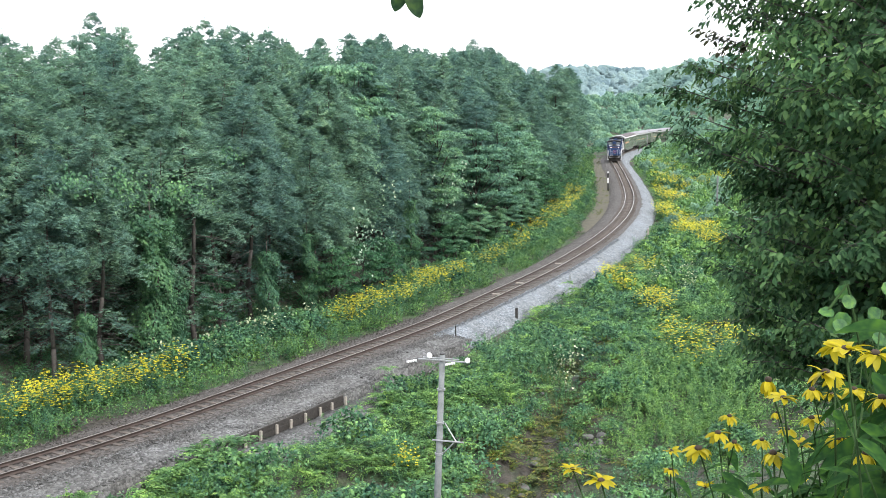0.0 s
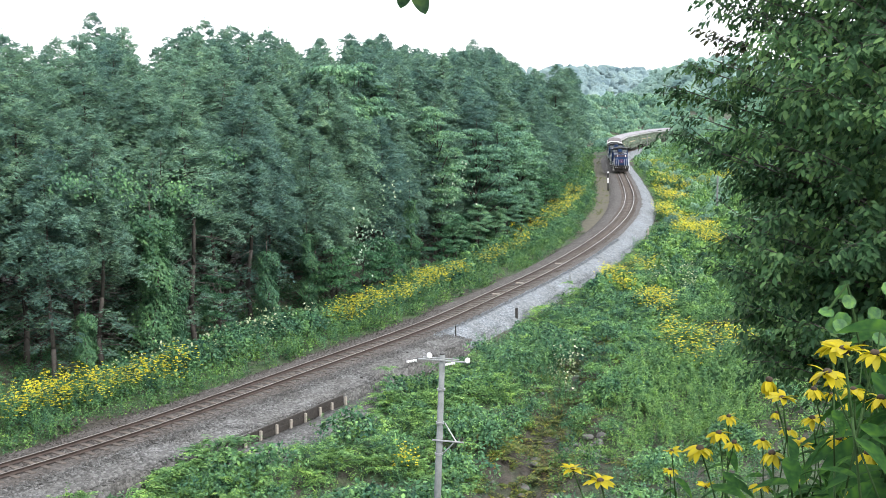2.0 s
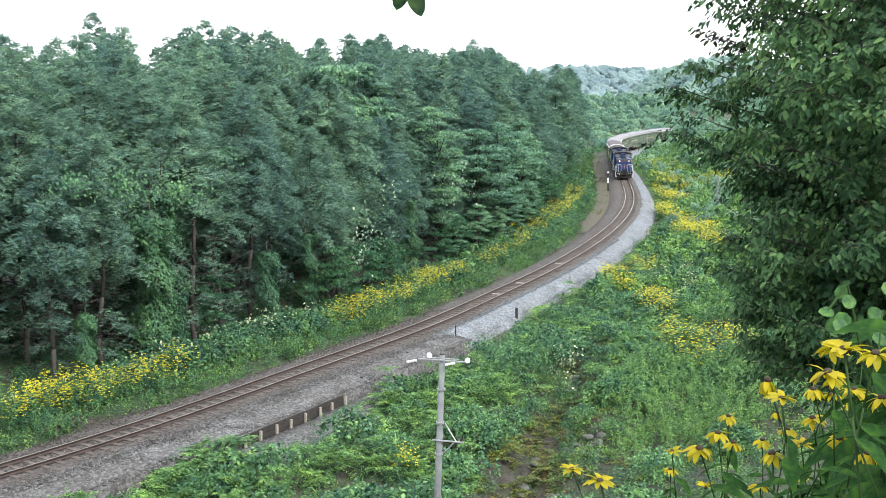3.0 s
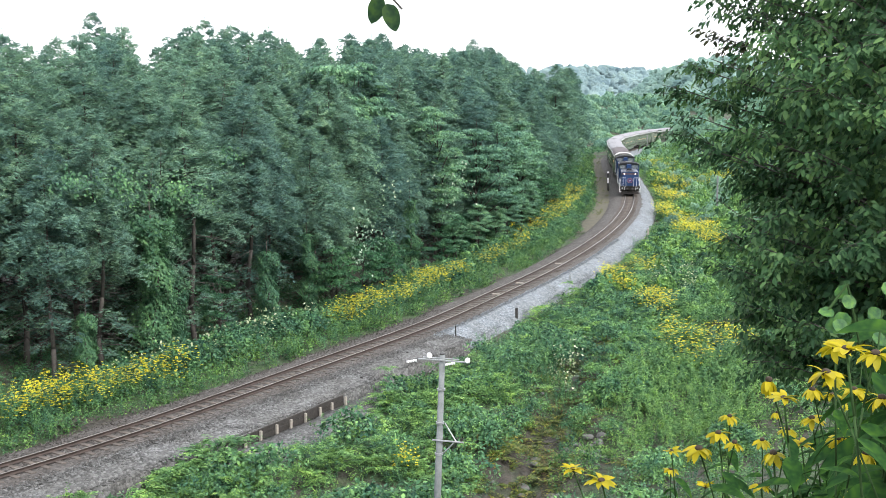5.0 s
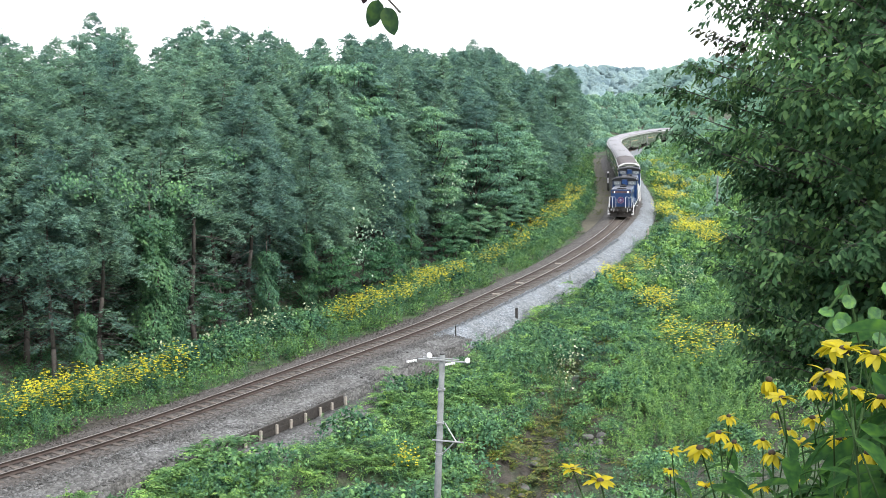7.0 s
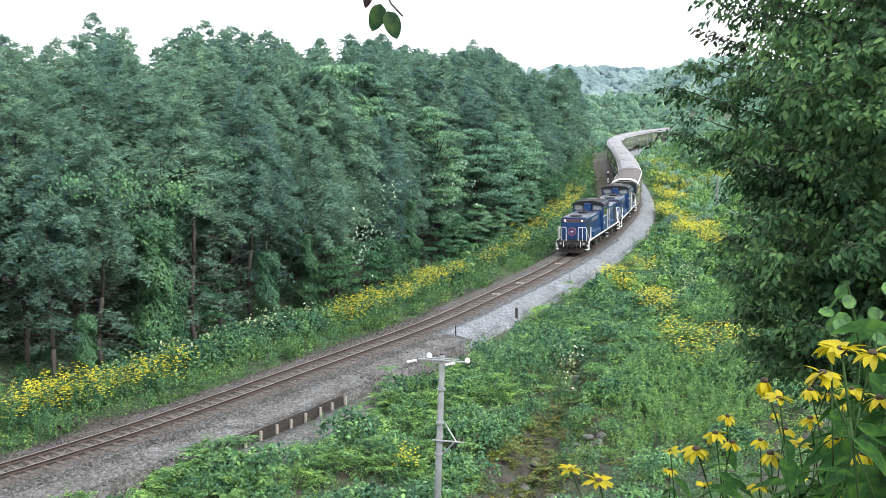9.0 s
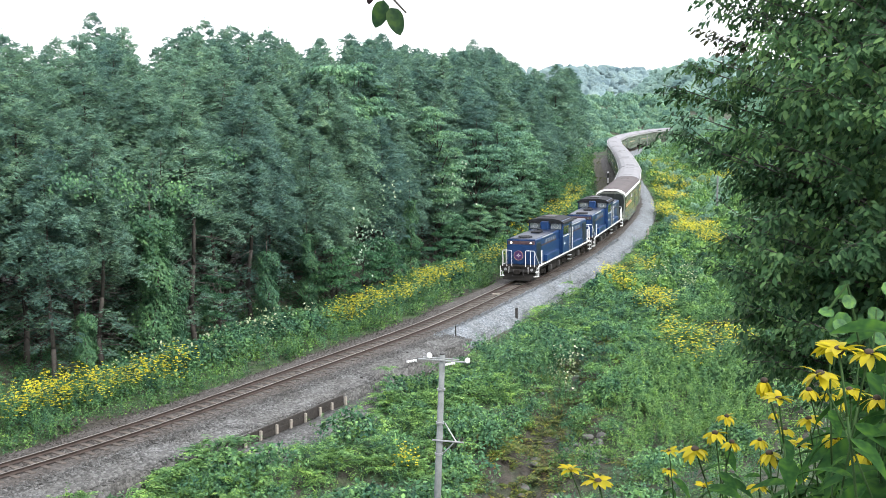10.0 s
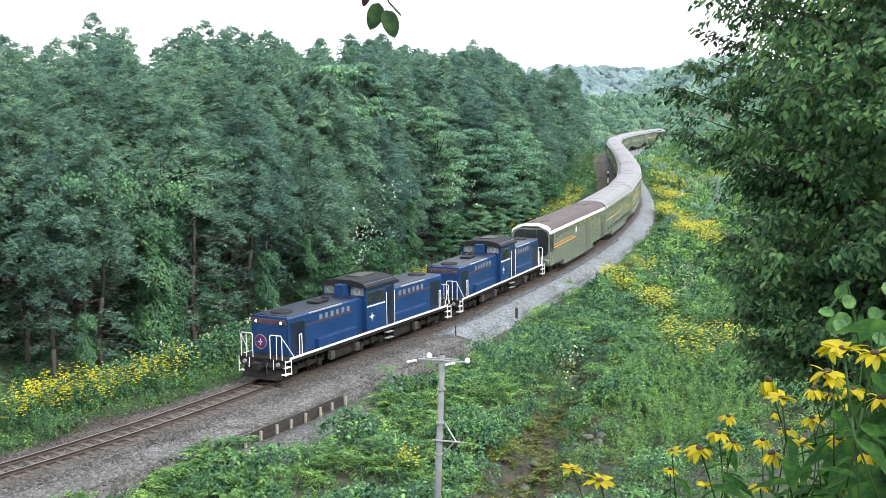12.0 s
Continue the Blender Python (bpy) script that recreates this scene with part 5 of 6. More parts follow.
def hood(root, sg):
    """One of the two engine hoods: from the cab to x = sg * 7.7."""
    a, b = (1.1, 7.7) if sg > 0 else (-7.7, -1.8)
    h = part("hood", prism(bmesh.new(), arch_outline(1.1, 1.24, 3.12, 0.12), a, b), M_BLUE, root)
    lo, hi = (a + 0.03, b - 0.2) if sg > 0 else (a + 0.2, b - 0.03)
    part("hood_roof", boxm(lo, hi, -1.0, 1.0, 3.1, 3.16, bevel=0.03), M_DKBLUE, h, "sooty dark blue hood roof")
    x0, x1 = sorted((sg * 6.35, sg * 7.5))
    x2, x3 = sorted((sg * 2.2, sg * 5.6))
    x4, x5 = sorted((sg * 3.0, sg * 5.9))
    for sd in (-1, 1):
        y0, y1 = sorted((sd * 1.095, sd * 1.12))
        part("radiator_grille", boxm(x0, x1, y0, y1, 1.37, 2.84, bevel=0.01), M_DKBLUE, h, "dark radiator grille")
        y2, y3 = sorted((sd * 1.0, sd * 1.115))
        part("edge_strip", boxm(x4 if sg > 0 else x4 + 0.2, x5, y2, y3, 3.03, 3.1, bevel=0.015), M_STEEL, h, "pale hood edge strip")
        for k in range(6):
            xx = x2 + 0.12 + k * 0.5
            part("louvre", boxm(xx, xx + 0.26, y0 + 0 * sd, y1 + (0.012 if sd > 0 else 0), 2.6, 2.86, bevel=0.008), M_LOUVRE, h)
        y4, y5 = sorted((sd * 1.08, sd * 1.36))
        xa, xb = sorted((sg * 2.0, sg * 5.5))
        part("side_locker", boxm(xa, xb, y4, y5, 1.24, 1.72, bevel=0.03), M_BLUE, h)
        ys = sorted((sd * 1.098, sd * 1.108))
        xs0, xs1 = sorted((sg * 2.0, sg * 7.5))
        part("stripe", boxm(xs0, xs1, ys[0], ys[1], 2.48, 2.57), M_BAND, h, "faint brown band")
    xe = sg * 7.7
    e0, e1 = sorted((xe, xe + sg * 0.06))
    part("front_panel", boxm(e0, e1, -0.98, 0.98, 1.3, 2.74, bevel=0.02), M_BLUE, h)
    part("lamp_band", boxm(e0, e1, -1.02, 1.02, 2.75, 3.0, bevel=0.02), M_BAND, h, "brown lamp band")
    fan = bmesh.new()
    rod(fan, (sg * 6.7, 0, 3.16), (sg * 6.7, 0, 3.25), 0.55, 0.5, 18)
    part("radiator_fan", fan, M_ROOFDK, h)
    ex = bmesh.new()
    rod(ex, (sg * 2.9, 0, 3.14), (sg * 2.9, 0, 3.36), 0.2, 0.18, 12)
    box(ex, sg * 3.6 - 0.5, sg * 3.6 + 0.5, -0.35, 0.35, 3.15, 3.28, 0.03)
    part("exhaust", ex, M_ROOFDK, h)
    return h


def loco_end(root, sg, lit):
    """Buffer beam, railings, steps, lamps and plough at one end."""
    xe = sg * 8.4
    bx = sorted((xe - sg * 0.12, xe))
    beam = part("buffer_beam", boxm(bx[0], bx[1], -1.28, 1.28, 0.78, 1.18, bevel=0.03), M_BLACK, root)
    pl = bmesh.new()
    vs = [pl.verts.new(v) for v in ((xe - sg * 0.25, -1.2, 0.8), (xe - sg * 0.25, 1.2, 0.8), (xe + sg * 0.02, 1.2, 0.22), (xe + sg * 0.2, 0, 0.2), (xe + sg * 0.02, -1.2, 0.22), (xe - sg * 0.5, -1.2, 0.22), (xe - sg * 0.5, 1.2, 0.22), (xe - sg * 0.5, 1.2, 0.8), (xe - sg * 0.5, -1.2, 0.8))]
    for f in ((0, 1, 2, 3, 4), (5, 4, 3, 2, 6), (6, 7, 8, 5), (0, 8, 7, 1), (1, 7, 6, 2), (0, 4, 5, 8)):
        pl.faces.new([vs[i] for i in f])
    part("snow_plough", pl, M_UNDER, root)
    cp = bmesh.new()
    box(cp, *sorted((xe, xe + sg * 0.42)), -0.14, 0.14, 0.74, 1.02, 0.03)
    box(cp, *sorted((xe + sg * 0.36, xe + sg * 0.54)), -0.2, 0.2, 0.7, 1.06, 0.04)
    part("coupler", cp, M_UNDER, root)
    for sd in (-1, 1):
        bm = bmesh.new()
        y = sd
        pipe(bm, [(xe, y * 1.22, 1.2), (xe, y * 1.22, 2.3), (xe, y * 1.16, 2.38), (xe, y * 0.58, 2.38), (xe, y * 0.52, 2.3), (xe, y * 0.52, 1.2)], 0.021)
        pipe(bm, [(xe, y * 0.9, 1.2), (xe, y * 0.9, 2.38)], 0.018)
        pipe(bm, [(xe + sg * 0.02, y * 0.72, 1.2), (xe + sg * 0.05, y * 0.74, 0.7)], 0.018)
        pipe(bm, [(xe, y * 1.22, 2.3), (xe - sg * 0.75, y * 1.37, 1.26)], 0.021)
        part("railing", bm, M_WHITE, root, "white tubular end railing")
        rb = bmesh.new()
        pipe(rb, [(xe - sg * 1.25, y * 1.36, 1.24), (xe - sg * 1.25, y * 1.36, 2.25), (xe - sg * 1.45, y * 1.36, 2.25), (xe - sg * 1.45, y * 1.36, 1.24)], 0.024)
        part("grab_rail", rb, M_WHITE, root)
        st = bmesh.new()
        for zz, w in ((0.45, 0.0), (0.78, 0.03), (1.08, 0.06)):
            box(st, *sorted((xe - sg * 0.5, xe - sg * 0.02)), *sorted((y * (1.12 + w), y * (1.4 - 0.01))), zz, zz + 0.05, 0.01)
        pipe(st, [(xe - sg * 0.02, y * 1.39, 0.42), (xe - sg * 0.02, y * 1.39, 1.2)], 0.024)
        pipe(st, [(xe - sg * 0.5, y * 1.39, 0.42), (xe - sg * 0.5, y * 1.39, 1.2)], 0.024)
        part("step_ladder", st, M_WHITE, root)
        lb = bmesh.new()
        rod(lb, (xe - sg * 0.72, y * 0.74, 2.87), (xe - sg * 0.6, y * 0.74, 2.87), 0.13, 0.135, 16)
        lamp = part("headlamp", lb, M_BLACK, root)
        ln = bmesh.new()
        rod(ln, (xe - sg * 0.6, y * 0.74, 2.87), (xe - sg * 0.58, y * 0.74, 2.87), 0.064, 0.056, 16)
        part("lens", ln, M_LAMP if lit else M_PALEGLASS, lamp, "glowing headlamp lens" if lit else "unlit lens")
        tb = bmesh.new()
        rod(tb, (xe, y * 1.0, 0.98), (xe + sg * 0.1, y * 1.0, 0.98), 0.1, 0.09, 12)
        part("marker_lamp", tb, M_STEEL, root)
        hs = bmesh.new()
        pipe(hs, [(xe, y * 0.35, 1.0), (xe + sg * 0.14, y * 0.37, 0.8), (xe + sg * 0.12, y * 0.4, 0.55), (xe, y * 0.45, 0.5)], 0.03)
        part("brake_hose", hs, M_BLACK, root)


def locomotive(lead):
    root = empty("diesel_locomotive", "leading dark blue centre-cab diesel locomotive with white railings and round headmark" if lead else "second dark blue centre-cab diesel locomotive coupled behind the leader", "locomotive", "locomotives of the train")
    deck = part("deck", boxm(-8.4, 8.4, -1.36, 1.36, 0.98, 1.24, bevel=0.02), M_UNDER, root)
    for sd in (-1, 1):
        y0, y1 = sorted((sd * 1.362, sd * 1.40))
        part("white_sill", boxm(-8.0, 8.0, y0, y1, 1.15, 1.26, bevel=0.01), M_WHITE, deck, "white running-board edge")
    hood(root, 1)
    hood(root, -1)
    ca, cb = -1.8, 1.1
    cab = part("cab", prism(bmesh.new(), arch_outline(1.39, 1.24, 3.84, 0.22), ca, cb), M_BLUE, root)
    part("cab_roof", prism(bmesh.new(), [(-1.36, 3.64), (-1.5, 3.56), (-1.48, 3.68), (-1.15, 3.89), (-0.55, 4.0), (0.55, 4.0), (1.15, 3.89), (1.48, 3.68), (1.5, 3.56), (1.36, 3.64)], ca - 0.12, cb + 0.14), M_ROOFDK, cab, "dark curved cab roof")
    rf = bmesh.new()
    box(rf, ca + 0.5, cb - 0.9, -0.45, 0.45, 3.98, 4.06, 0.03)
    rod(rf, (cb - 0.35, 0.5, 3.9), (cb + 0.02, 0.5, 3.95), 0.09, 0.06, 8)
    rod(rf, (ca + 0.2, -0.5, 3.88), (ca + 0.2, -0.5, 4.12), 0.06, 0.06, 8)
    part("roof_gear", rf, M_BLACK, cab)
    for x0, x1 in ((cb - 0.05, cb + 0.5), (ca - 0.5, ca + 0.05)):
        part("exhaust_casing", boxm(x0, x1, -0.3, 0.3, 3.05, 3.78, bevel=0.05), M_BLUE, cab)
    for sg, xe in ((1, cb), (-1, ca)):
        for sd in (-1, 1):
            x0, x1 = sorted((xe, xe + sg * 0.03))
            y0, y1 = sorted((sd * 0.42, sd * 1.26))
            w = part("end_window", boxm(x0, x1, y0, y1, 3.17, 3.62, bevel=0.02), M_PALEGLASS, cab)
            fr = bmesh.new()
            for za, zb in ((3.13, 3.17), (3.62, 3.66)):
                box(fr, *sorted((xe, xe + sg * 0.045)), y0 - 0.04, y1 + 0.04, za, zb)
            for ya, yb in ((y0 - 0.04, y0), (y1, y1 + 0.04)):
                box(fr, *sorted((xe, xe + sg * 0.045)), ya, yb, 3.17, 3.62)
            part("window_frame", fr, M_DKBLUE, w)
            c = bmesh.new()
            rod(c, (xe + sg * 0.03, sd * 0.84, 3.4), (xe + sg * 0.045, sd * 0.84, 3.4), 0.2, 0.2, 18)
            part("clear_view_disc", c, M_STEEL, w)
            g = bmesh.new()
            rod(g, (xe + sg * 0.045, sd * 0.84, 3.4), (xe + sg * 0.052, sd * 0.84, 3.4), 0.15, 0.15, 18)
            part("disc_glass", g, M_PALEGLASS, w)
    for sd in (-1, 1):
        y0, y1 = sorted((sd * 1.385, sd * 1.41))
        for x0, x1 in ((-0.7, 0.1), (0.18, 0.95)):
            part("side_window", boxm(x0, x1, y0, y1, 2.7, 3.36, bevel=0.02), M_GLASS, cab)
        d = part("cab_door", boxm(-1.6, -0.92, y0, y1, 1.32, 3.4, bevel=0.02), M_DKBLUE, cab, "dark blue cab door")
        for xx in (-1.68, -0.84):
            pr = bmesh.new()
            pipe(pr, [(xx, sd * 1.46, 1.32), (xx, sd * 1.46, 3.1)], 0.022)
            part("door_rail", pr, M_WHITE, d)
        part("stripe", boxm(-0.78, 1.05, y0, y1, 2.56, 2.62), M_WHITE, cab, "thin pale stripe")
        em = bmesh.new()
        ye = sd * 1.41
        for k in range(4):
            a = k * math.pi / 2
            v = [em.verts.new((0.6 + math.cos(a + o) * r, ye + sd * 0.012, 2.02 + math.sin(a + o) * r)) for o, r in ((0, 0.3), (0.5, 0.09), (-0.5, 0.09))]
            em.faces.new(v)
        box(em, 0.52, 0.68, *sorted((ye, ye + sd * 0.014)), 1.95, 2.09)
        part("star_emblem", em, M_WHITE, cab, "white four-pointed emblem")
    for x in (-6.1, 0.1, 6.1):
        bogie(root, x, 1.05, 0.43)
    for x in (-3.0, 3.1):
        part("fuel_tank", boxm(x - 0.95, x + 0.95, -1.15, 1.15, 0.34, 0.98, bevel=0.06), M_UNDER, root)
    for sd in (-1, 1):
        for x0, x1 in ((-4.5, -4.05), (1.75, 2.15), (4.1, 4.45)):
            part("equipment_box", boxm(x0, x1, *sorted((sd * 1.12, sd * 1.36)), 0.42, 0.86, bevel=0.03), M_DUSTGREY, root, "grey underfloor box")
        for zz in (0.5, 0.82):
            part("cab_step", boxm(-1.6, -0.95, *sorted((sd * 1.2, sd * 1.44)), zz, zz + 0.05, bevel=0.01), M_STEEL, root)
    loco_end(root, 1, lead)
    loco_end(root, -1, False)
    if lead:
        hm = bmesh.new()
        rod(hm, (8.41, 0, 2.02), (8.45, 0, 2.02), 0.36, 0.36, 28)
        mark = part("headmark", hm, M_MARK, root, "round purple headmark")
        rg = bmesh.new()
        for k in range(28):
            a, b = k * math.tau / 28, (k + 1) * math.tau / 28
            rod(rg, (8.45, math.cos(a) * 0.34, 2.02 + math.sin(a) * 0.34), (8.45, math.cos(b) * 0.34, 2.02 + math.sin(b) * 0.34), 0.01, 0.01, 5)
        part("rim", rg, M_GOLD, mark)
        sm = bmesh.new()
        for k in range(4):
            a = k * math.pi / 2
            sm.faces.new([sm.verts.new((8.457, math.cos(a + o) * r, 2.02 + math.sin(a + o) * r)) for o, r in ((0, 0.17), (0.6, 0.05), (-0.6, 0.05))])
        part("mark_shape", sm, M_WHITE, mark)
    axles = [wheelset(root, x + d, 0.43) for x in (-6.1, 0.1, 6.1) for d in (-1.05, 1.05)]
    return root, axles


def coach(first):
    root = empty("sleeping_car", "silver double-deck sleeping car with panoramic end windows and roof edge painted white for mirrored sky" if first else "silver-grey double-deck sleeping car with grey rounded roof", "railway car", "sleeping cars of the train")
    h = 9.8
    body = part("body", prism(bmesh.new(), arch_outline(1.45, 0.86, 3.72, 0.3), -h, h), M_SILVER, root)
    part("lower_body", boxm(-5.1, 5.1, -1.44, 1.44, 0.4, 0.9, bevel=0.05), M_SILVER, root)
    ro = [(-1.47, 3.45), (-1.4, 3.62), (-1.1, 3.85), (-0.6, 3.99), (0, 4.03), (0.6, 3.99), (1.1, 3.85), (1.4, 3.62), (1.47, 3.45)]
    part("roof", prism(bmesh.new(), ro, -h, h), M_BROWNROOF if first else M_CARROOF, root, "brown-grey roof" if first else "light grey roof")
    for sd in (-1, 1):
        y0, y1 = sorted((sd * 1.45, sd * 1.47))
        # plain white and grey paint imitate the sky's reflection in curved upper windows
        part("cornice", boxm(-h, h, *sorted((sd * 1.44, sd * 1.5)), 3.28, 3.52, bevel=0.02), M_WHITE if first else M_CORNICE, root, "glazed roof edge, mirrored sky put into its pale colour")
        for k in range(9):
            x = -7.3 + k * 1.82
            part("upper_window", boxm(x - 0.68, x + 0.68, y0, y1, 2.86, 3.2, bevel=0.05), M_CARGLASS, root)
            if not first:
                part("lower_window", boxm(x - 0.6, x + 0.6, y0, y1, 1.1, 1.5, bevel=0.05), M_CARGLASS, root)
        part("stripe", boxm(1.6 if first else -1.0, h - 1.2, y0, y1, 2.1, 2.19 if first else 2.15), M_GOLD, root, "gold stripe")
        if first:
            part("stripe", boxm(2.4, h - 1.2, y0, y1, 2.27, 2.4), M_ORANGE, root, "orange stripe")
        part("door", boxm(-9.2, -8.3, y0, y1, 0.9, 2.9, bevel=0.04), M_CARGLASS, root)
        sk = boxm(-5.0, 5.0, *sorted((sd * 1.3, sd * 1.42)), 0.28, 0.44, bevel=0.02)
        part("skirt", sk, M_UNDER, root)
    for k in range(2):
        part("roof_unit", boxm(-7.9 + k * 14.3, -6.4 + k * 14.3, -0.5, 0.5, 3.96, 4.05, bevel=0.03), M_BROWNROOF if first else M_CARROOF, root)
    for sg in (-1, 1):
        part("gangway", boxm(*sorted((sg * h, sg * (h + 0.2))), -0.5, 0.5, 0.95, 3.0, bevel=0.05), M_BLACK, root)
    if first:
        fr = prism(bmesh.new(), arch_outline(1.46, 1.0, 3.74, 0.32), h, h + 0.12)
        part("end_surround", fr, M_SILVER, root)
        part("roof_brow", prism(bmesh.new(), [(-1.48, 3.32), (-1.4, 3.66), (-1.05, 3.9), (-0.5, 4.03), (0.5, 4.03), (1.05, 3.9), (1.4, 3.66), (1.48, 3.32), (1.36, 3.56), (0.6, 3.88), (-0.6, 3.88), (-1.36, 3.56)], h - 0.4, h + 0.22), M_WHITE, root, "white roof brow")
        po = [(-1.0, 1.62), (1.0, 1.62), (1.24, 1.74), (1.33, 2.0), (1.36, 3.0), (1.24, 3.42), (0.9, 3.62), (-0.9, 3.62), (-1.24, 3.42), (-1.36, 3.0), (-1.33, 2.0), (-1.24, 1.74)]
        part("panoramic_window", prism(bmesh.new(), po, h + 0.1, h + 0.16), M_PANO, root, "large dark panoramic end window")
        for yy in (-0.45, 0.45):
            part("window_bar", boxm(h + 0.15, h + 0.18, yy - 0.025, yy + 0.025, 1.64, 3.6), M_BLACK, root)
        part("bumper", boxm(h, h + 0.3, -1.4, 1.4, 0.95, 1.42, bevel=0.08), M_SILVER, root)
        for sd in (-1, 1):
            part("plate", boxm(1.2, 1.55, *sorted((sd * 1.45, sd * 1.475)), 2.55, 2.95, bevel=0.02), M_WHITE, root, "small white plate")
            part("side_glass", boxm(h - 0.9, h - 0.02, *sorted((sd * 1.44, sd * 1.465)), 1.95, 3.2, bevel=0.05), M_PANO, root, "end window wrapping round the corner")
            for xx in (-3.4, -2.4):
                part("door", boxm(xx - 0.04, xx + 0.04, *sorted((sd * 1.45, sd * 1.47)), 0.95, 2.9), M_UNDER, root, "dark door joint")
    for x in (-7.0, 7.0):
        bogie(root, x, 1.05, 0.43)
    axles = [wheelset(root, x + d, 0.43) for x in (-7.0, 7.0) for d in (-1.05, 1.05)]
    return root, axles


def build_train():
    a, wa = locomotive(True)
    b, wb = locomotive(False)
    c, wc = coach(True)
    d, wd = coach(False)
    cars = [(a, 18.0, 12.3, wa), (b, 18.0, 12.3, wb), (c, 20.0, 14.0, wc), (d, 20.0, 14.0, wd)]
    for k in range(10):
        e = copy_thing(d, Matrix())
        cars.append((e, 20.0, 14.0, [o for o in e.children if o.name.startswith("wheelset")]))
    return cars


TRAIN = build_train()


# ---- lineside things ----
def utility_pole():
    bx, by = -0.42, 34.6
    bz = float(ground_z(bx, by)[0]) - 0.8
    top = Vector((-0.05, 35.1, 5.82))
    base = Vector((bx, by, bz))
    root = empty("utility_pole", "grey concrete utility pole with steel crossarm and white insulators", "utility pole", m=Matrix.Translation(base))
    ax = (top - base)

    def at_h(z):
        return ax * ((z - bz) / ax.z)
    bm = bmesh.new()
    rod(bm, (0, 0, 0), ax, 0.135, 0.085, 16)
    part("shaft", bm, M_CONCRETE, root, smooth=True)
    cp = bmesh.new()
    rod(cp, ax, ax + Vector((0, 0, 0.05)), 0.09, 0.08, 12)
    part("cap", cp, M_BLACK, root)
    c = at_h(5.67)
    d = Vector((0.985, -0.17, -0.045))
    n = Vector((0.17, 0.985, 0))
    arm = part("crossarm", pipe(bmesh.new(), [c - d * 0.72 - n * 0.13, c + d * 0.78 - n * 0.13], 0.026, 6), M_STEEL, root)
    part("crossarm", pipe(bmesh.new(), [c - d * 0.62 + n * 0.13, c + d * 0.5 + n * 0.13], 0.022, 6), M_STEEL, root)
    for k, o in ((-0.38, 0.1), (0.8, 0.03)):
        ins = bmesh.new()
        p = c + d * k - n * 0.1
        rod(ins, p + Vector((0, 0, o - 0.06)), p + Vector((0, 0, o + 0.02)), 0.06, 0.085, 12)
        bmesh.ops.create_uvsphere(ins, u_segments=12, v_segments=8, radius=0.08, matrix=Matrix.Translation(p + Vector((0, 0, o + 0.03))))
        part("insulator", ins, M_WHITE, root, "white porcelain insulator", True)
    for k in (-0.78, 0.42):
        st = bmesh.new()
        p = c + d * k - n * 0.15
        for j in range(4):
            rod(st, p - d * (0.08 * j) - Vector((0, 0, 0.05 + 0.02 * j)), p - d * (0.08 * j + 0.06) - Vector((0, 0, 0.06 + 0.02 * j)), 0.045, 0.03, 10)
        part("strain_insulator", st, M_WHITE, root)
    for z in (4.75, 3.72, 2.75):
        b = bmesh.new()
        p = at_h(z)
        rod(b, p - Vector((0, 0, 0.03)), p + Vector((0, 0, 0.03)), 0.13, 0.13, 16)
        part("clamp_band", b, M_STEEL, root)
    p = at_h(3.2)
    part("bracket", pipe(bmesh.new(), [p - d * 0.2 - n * 0.15, p + d * 0.78 - n * 0.15], 0.026), M_STEEL, root)
    part("bracket_stay", pipe(bmesh.new(), [at_h(3.72) + d * 0.15, p + d * 0.55 - n * 0.15], 0.02), M_STEEL, root)
    part("bracket_stay", pipe(bmesh.new(), [at_h(2.75) + d * 0.12, p + d * 0.5 - n * 0.15], 0.02), M_STEEL, root)


utility_pole()


def retaining_boards():
    """Boards on edge held by short concrete posts at the foot of the ballast."""
    root = empty("retaining_fence", "low dark board edging with pale posts along the ballast", "retaining fence")
    sa, sb = s_of_y(48.6), s_of_y(56.4)
    n = 9
    for k in range(n):
        s = sa + (sb - sa) * k / (n - 1)
        p, q = at(np.array([s]), np.array([4.02]))[0], at(np.array([s + 0.1]), np.array([4.02]))[0]
        g = math.degrees(math.atan2(q[1] - p[1], q[0] - p[0]))
        po = part("post", boxm(-0.055, 0.055, -0.05, 0.05, -1.25, -0.5 + 0.03 * rng.normal(), bevel=0.012), M_POST, root, "pale concrete post")
        po.matrix_world = pose(p[0], p[1], 0, rng.normal() * 2, rng.normal() * 2, g)
        if k < n - 1:
            m = at(np.array([s + (sb - sa) / (n - 1) / 2]), np.array([3.88]))[0]
            half = (sb - sa) / (n - 1) / 2 + 0.05
            for j in range(2):
                b = part("board", boxm(-half, half, -0.03, 0.03, -0.95 + 0.26 * j, -0.7 + 0.26 * j, bevel=0.01), M_TIMBER, root)
                b.matrix_world = pose(m[0], m[1], rng.normal() * 0.012, 0, rng.normal() * 0.4, g + rng.normal() * 0.4)


retaining_boards()


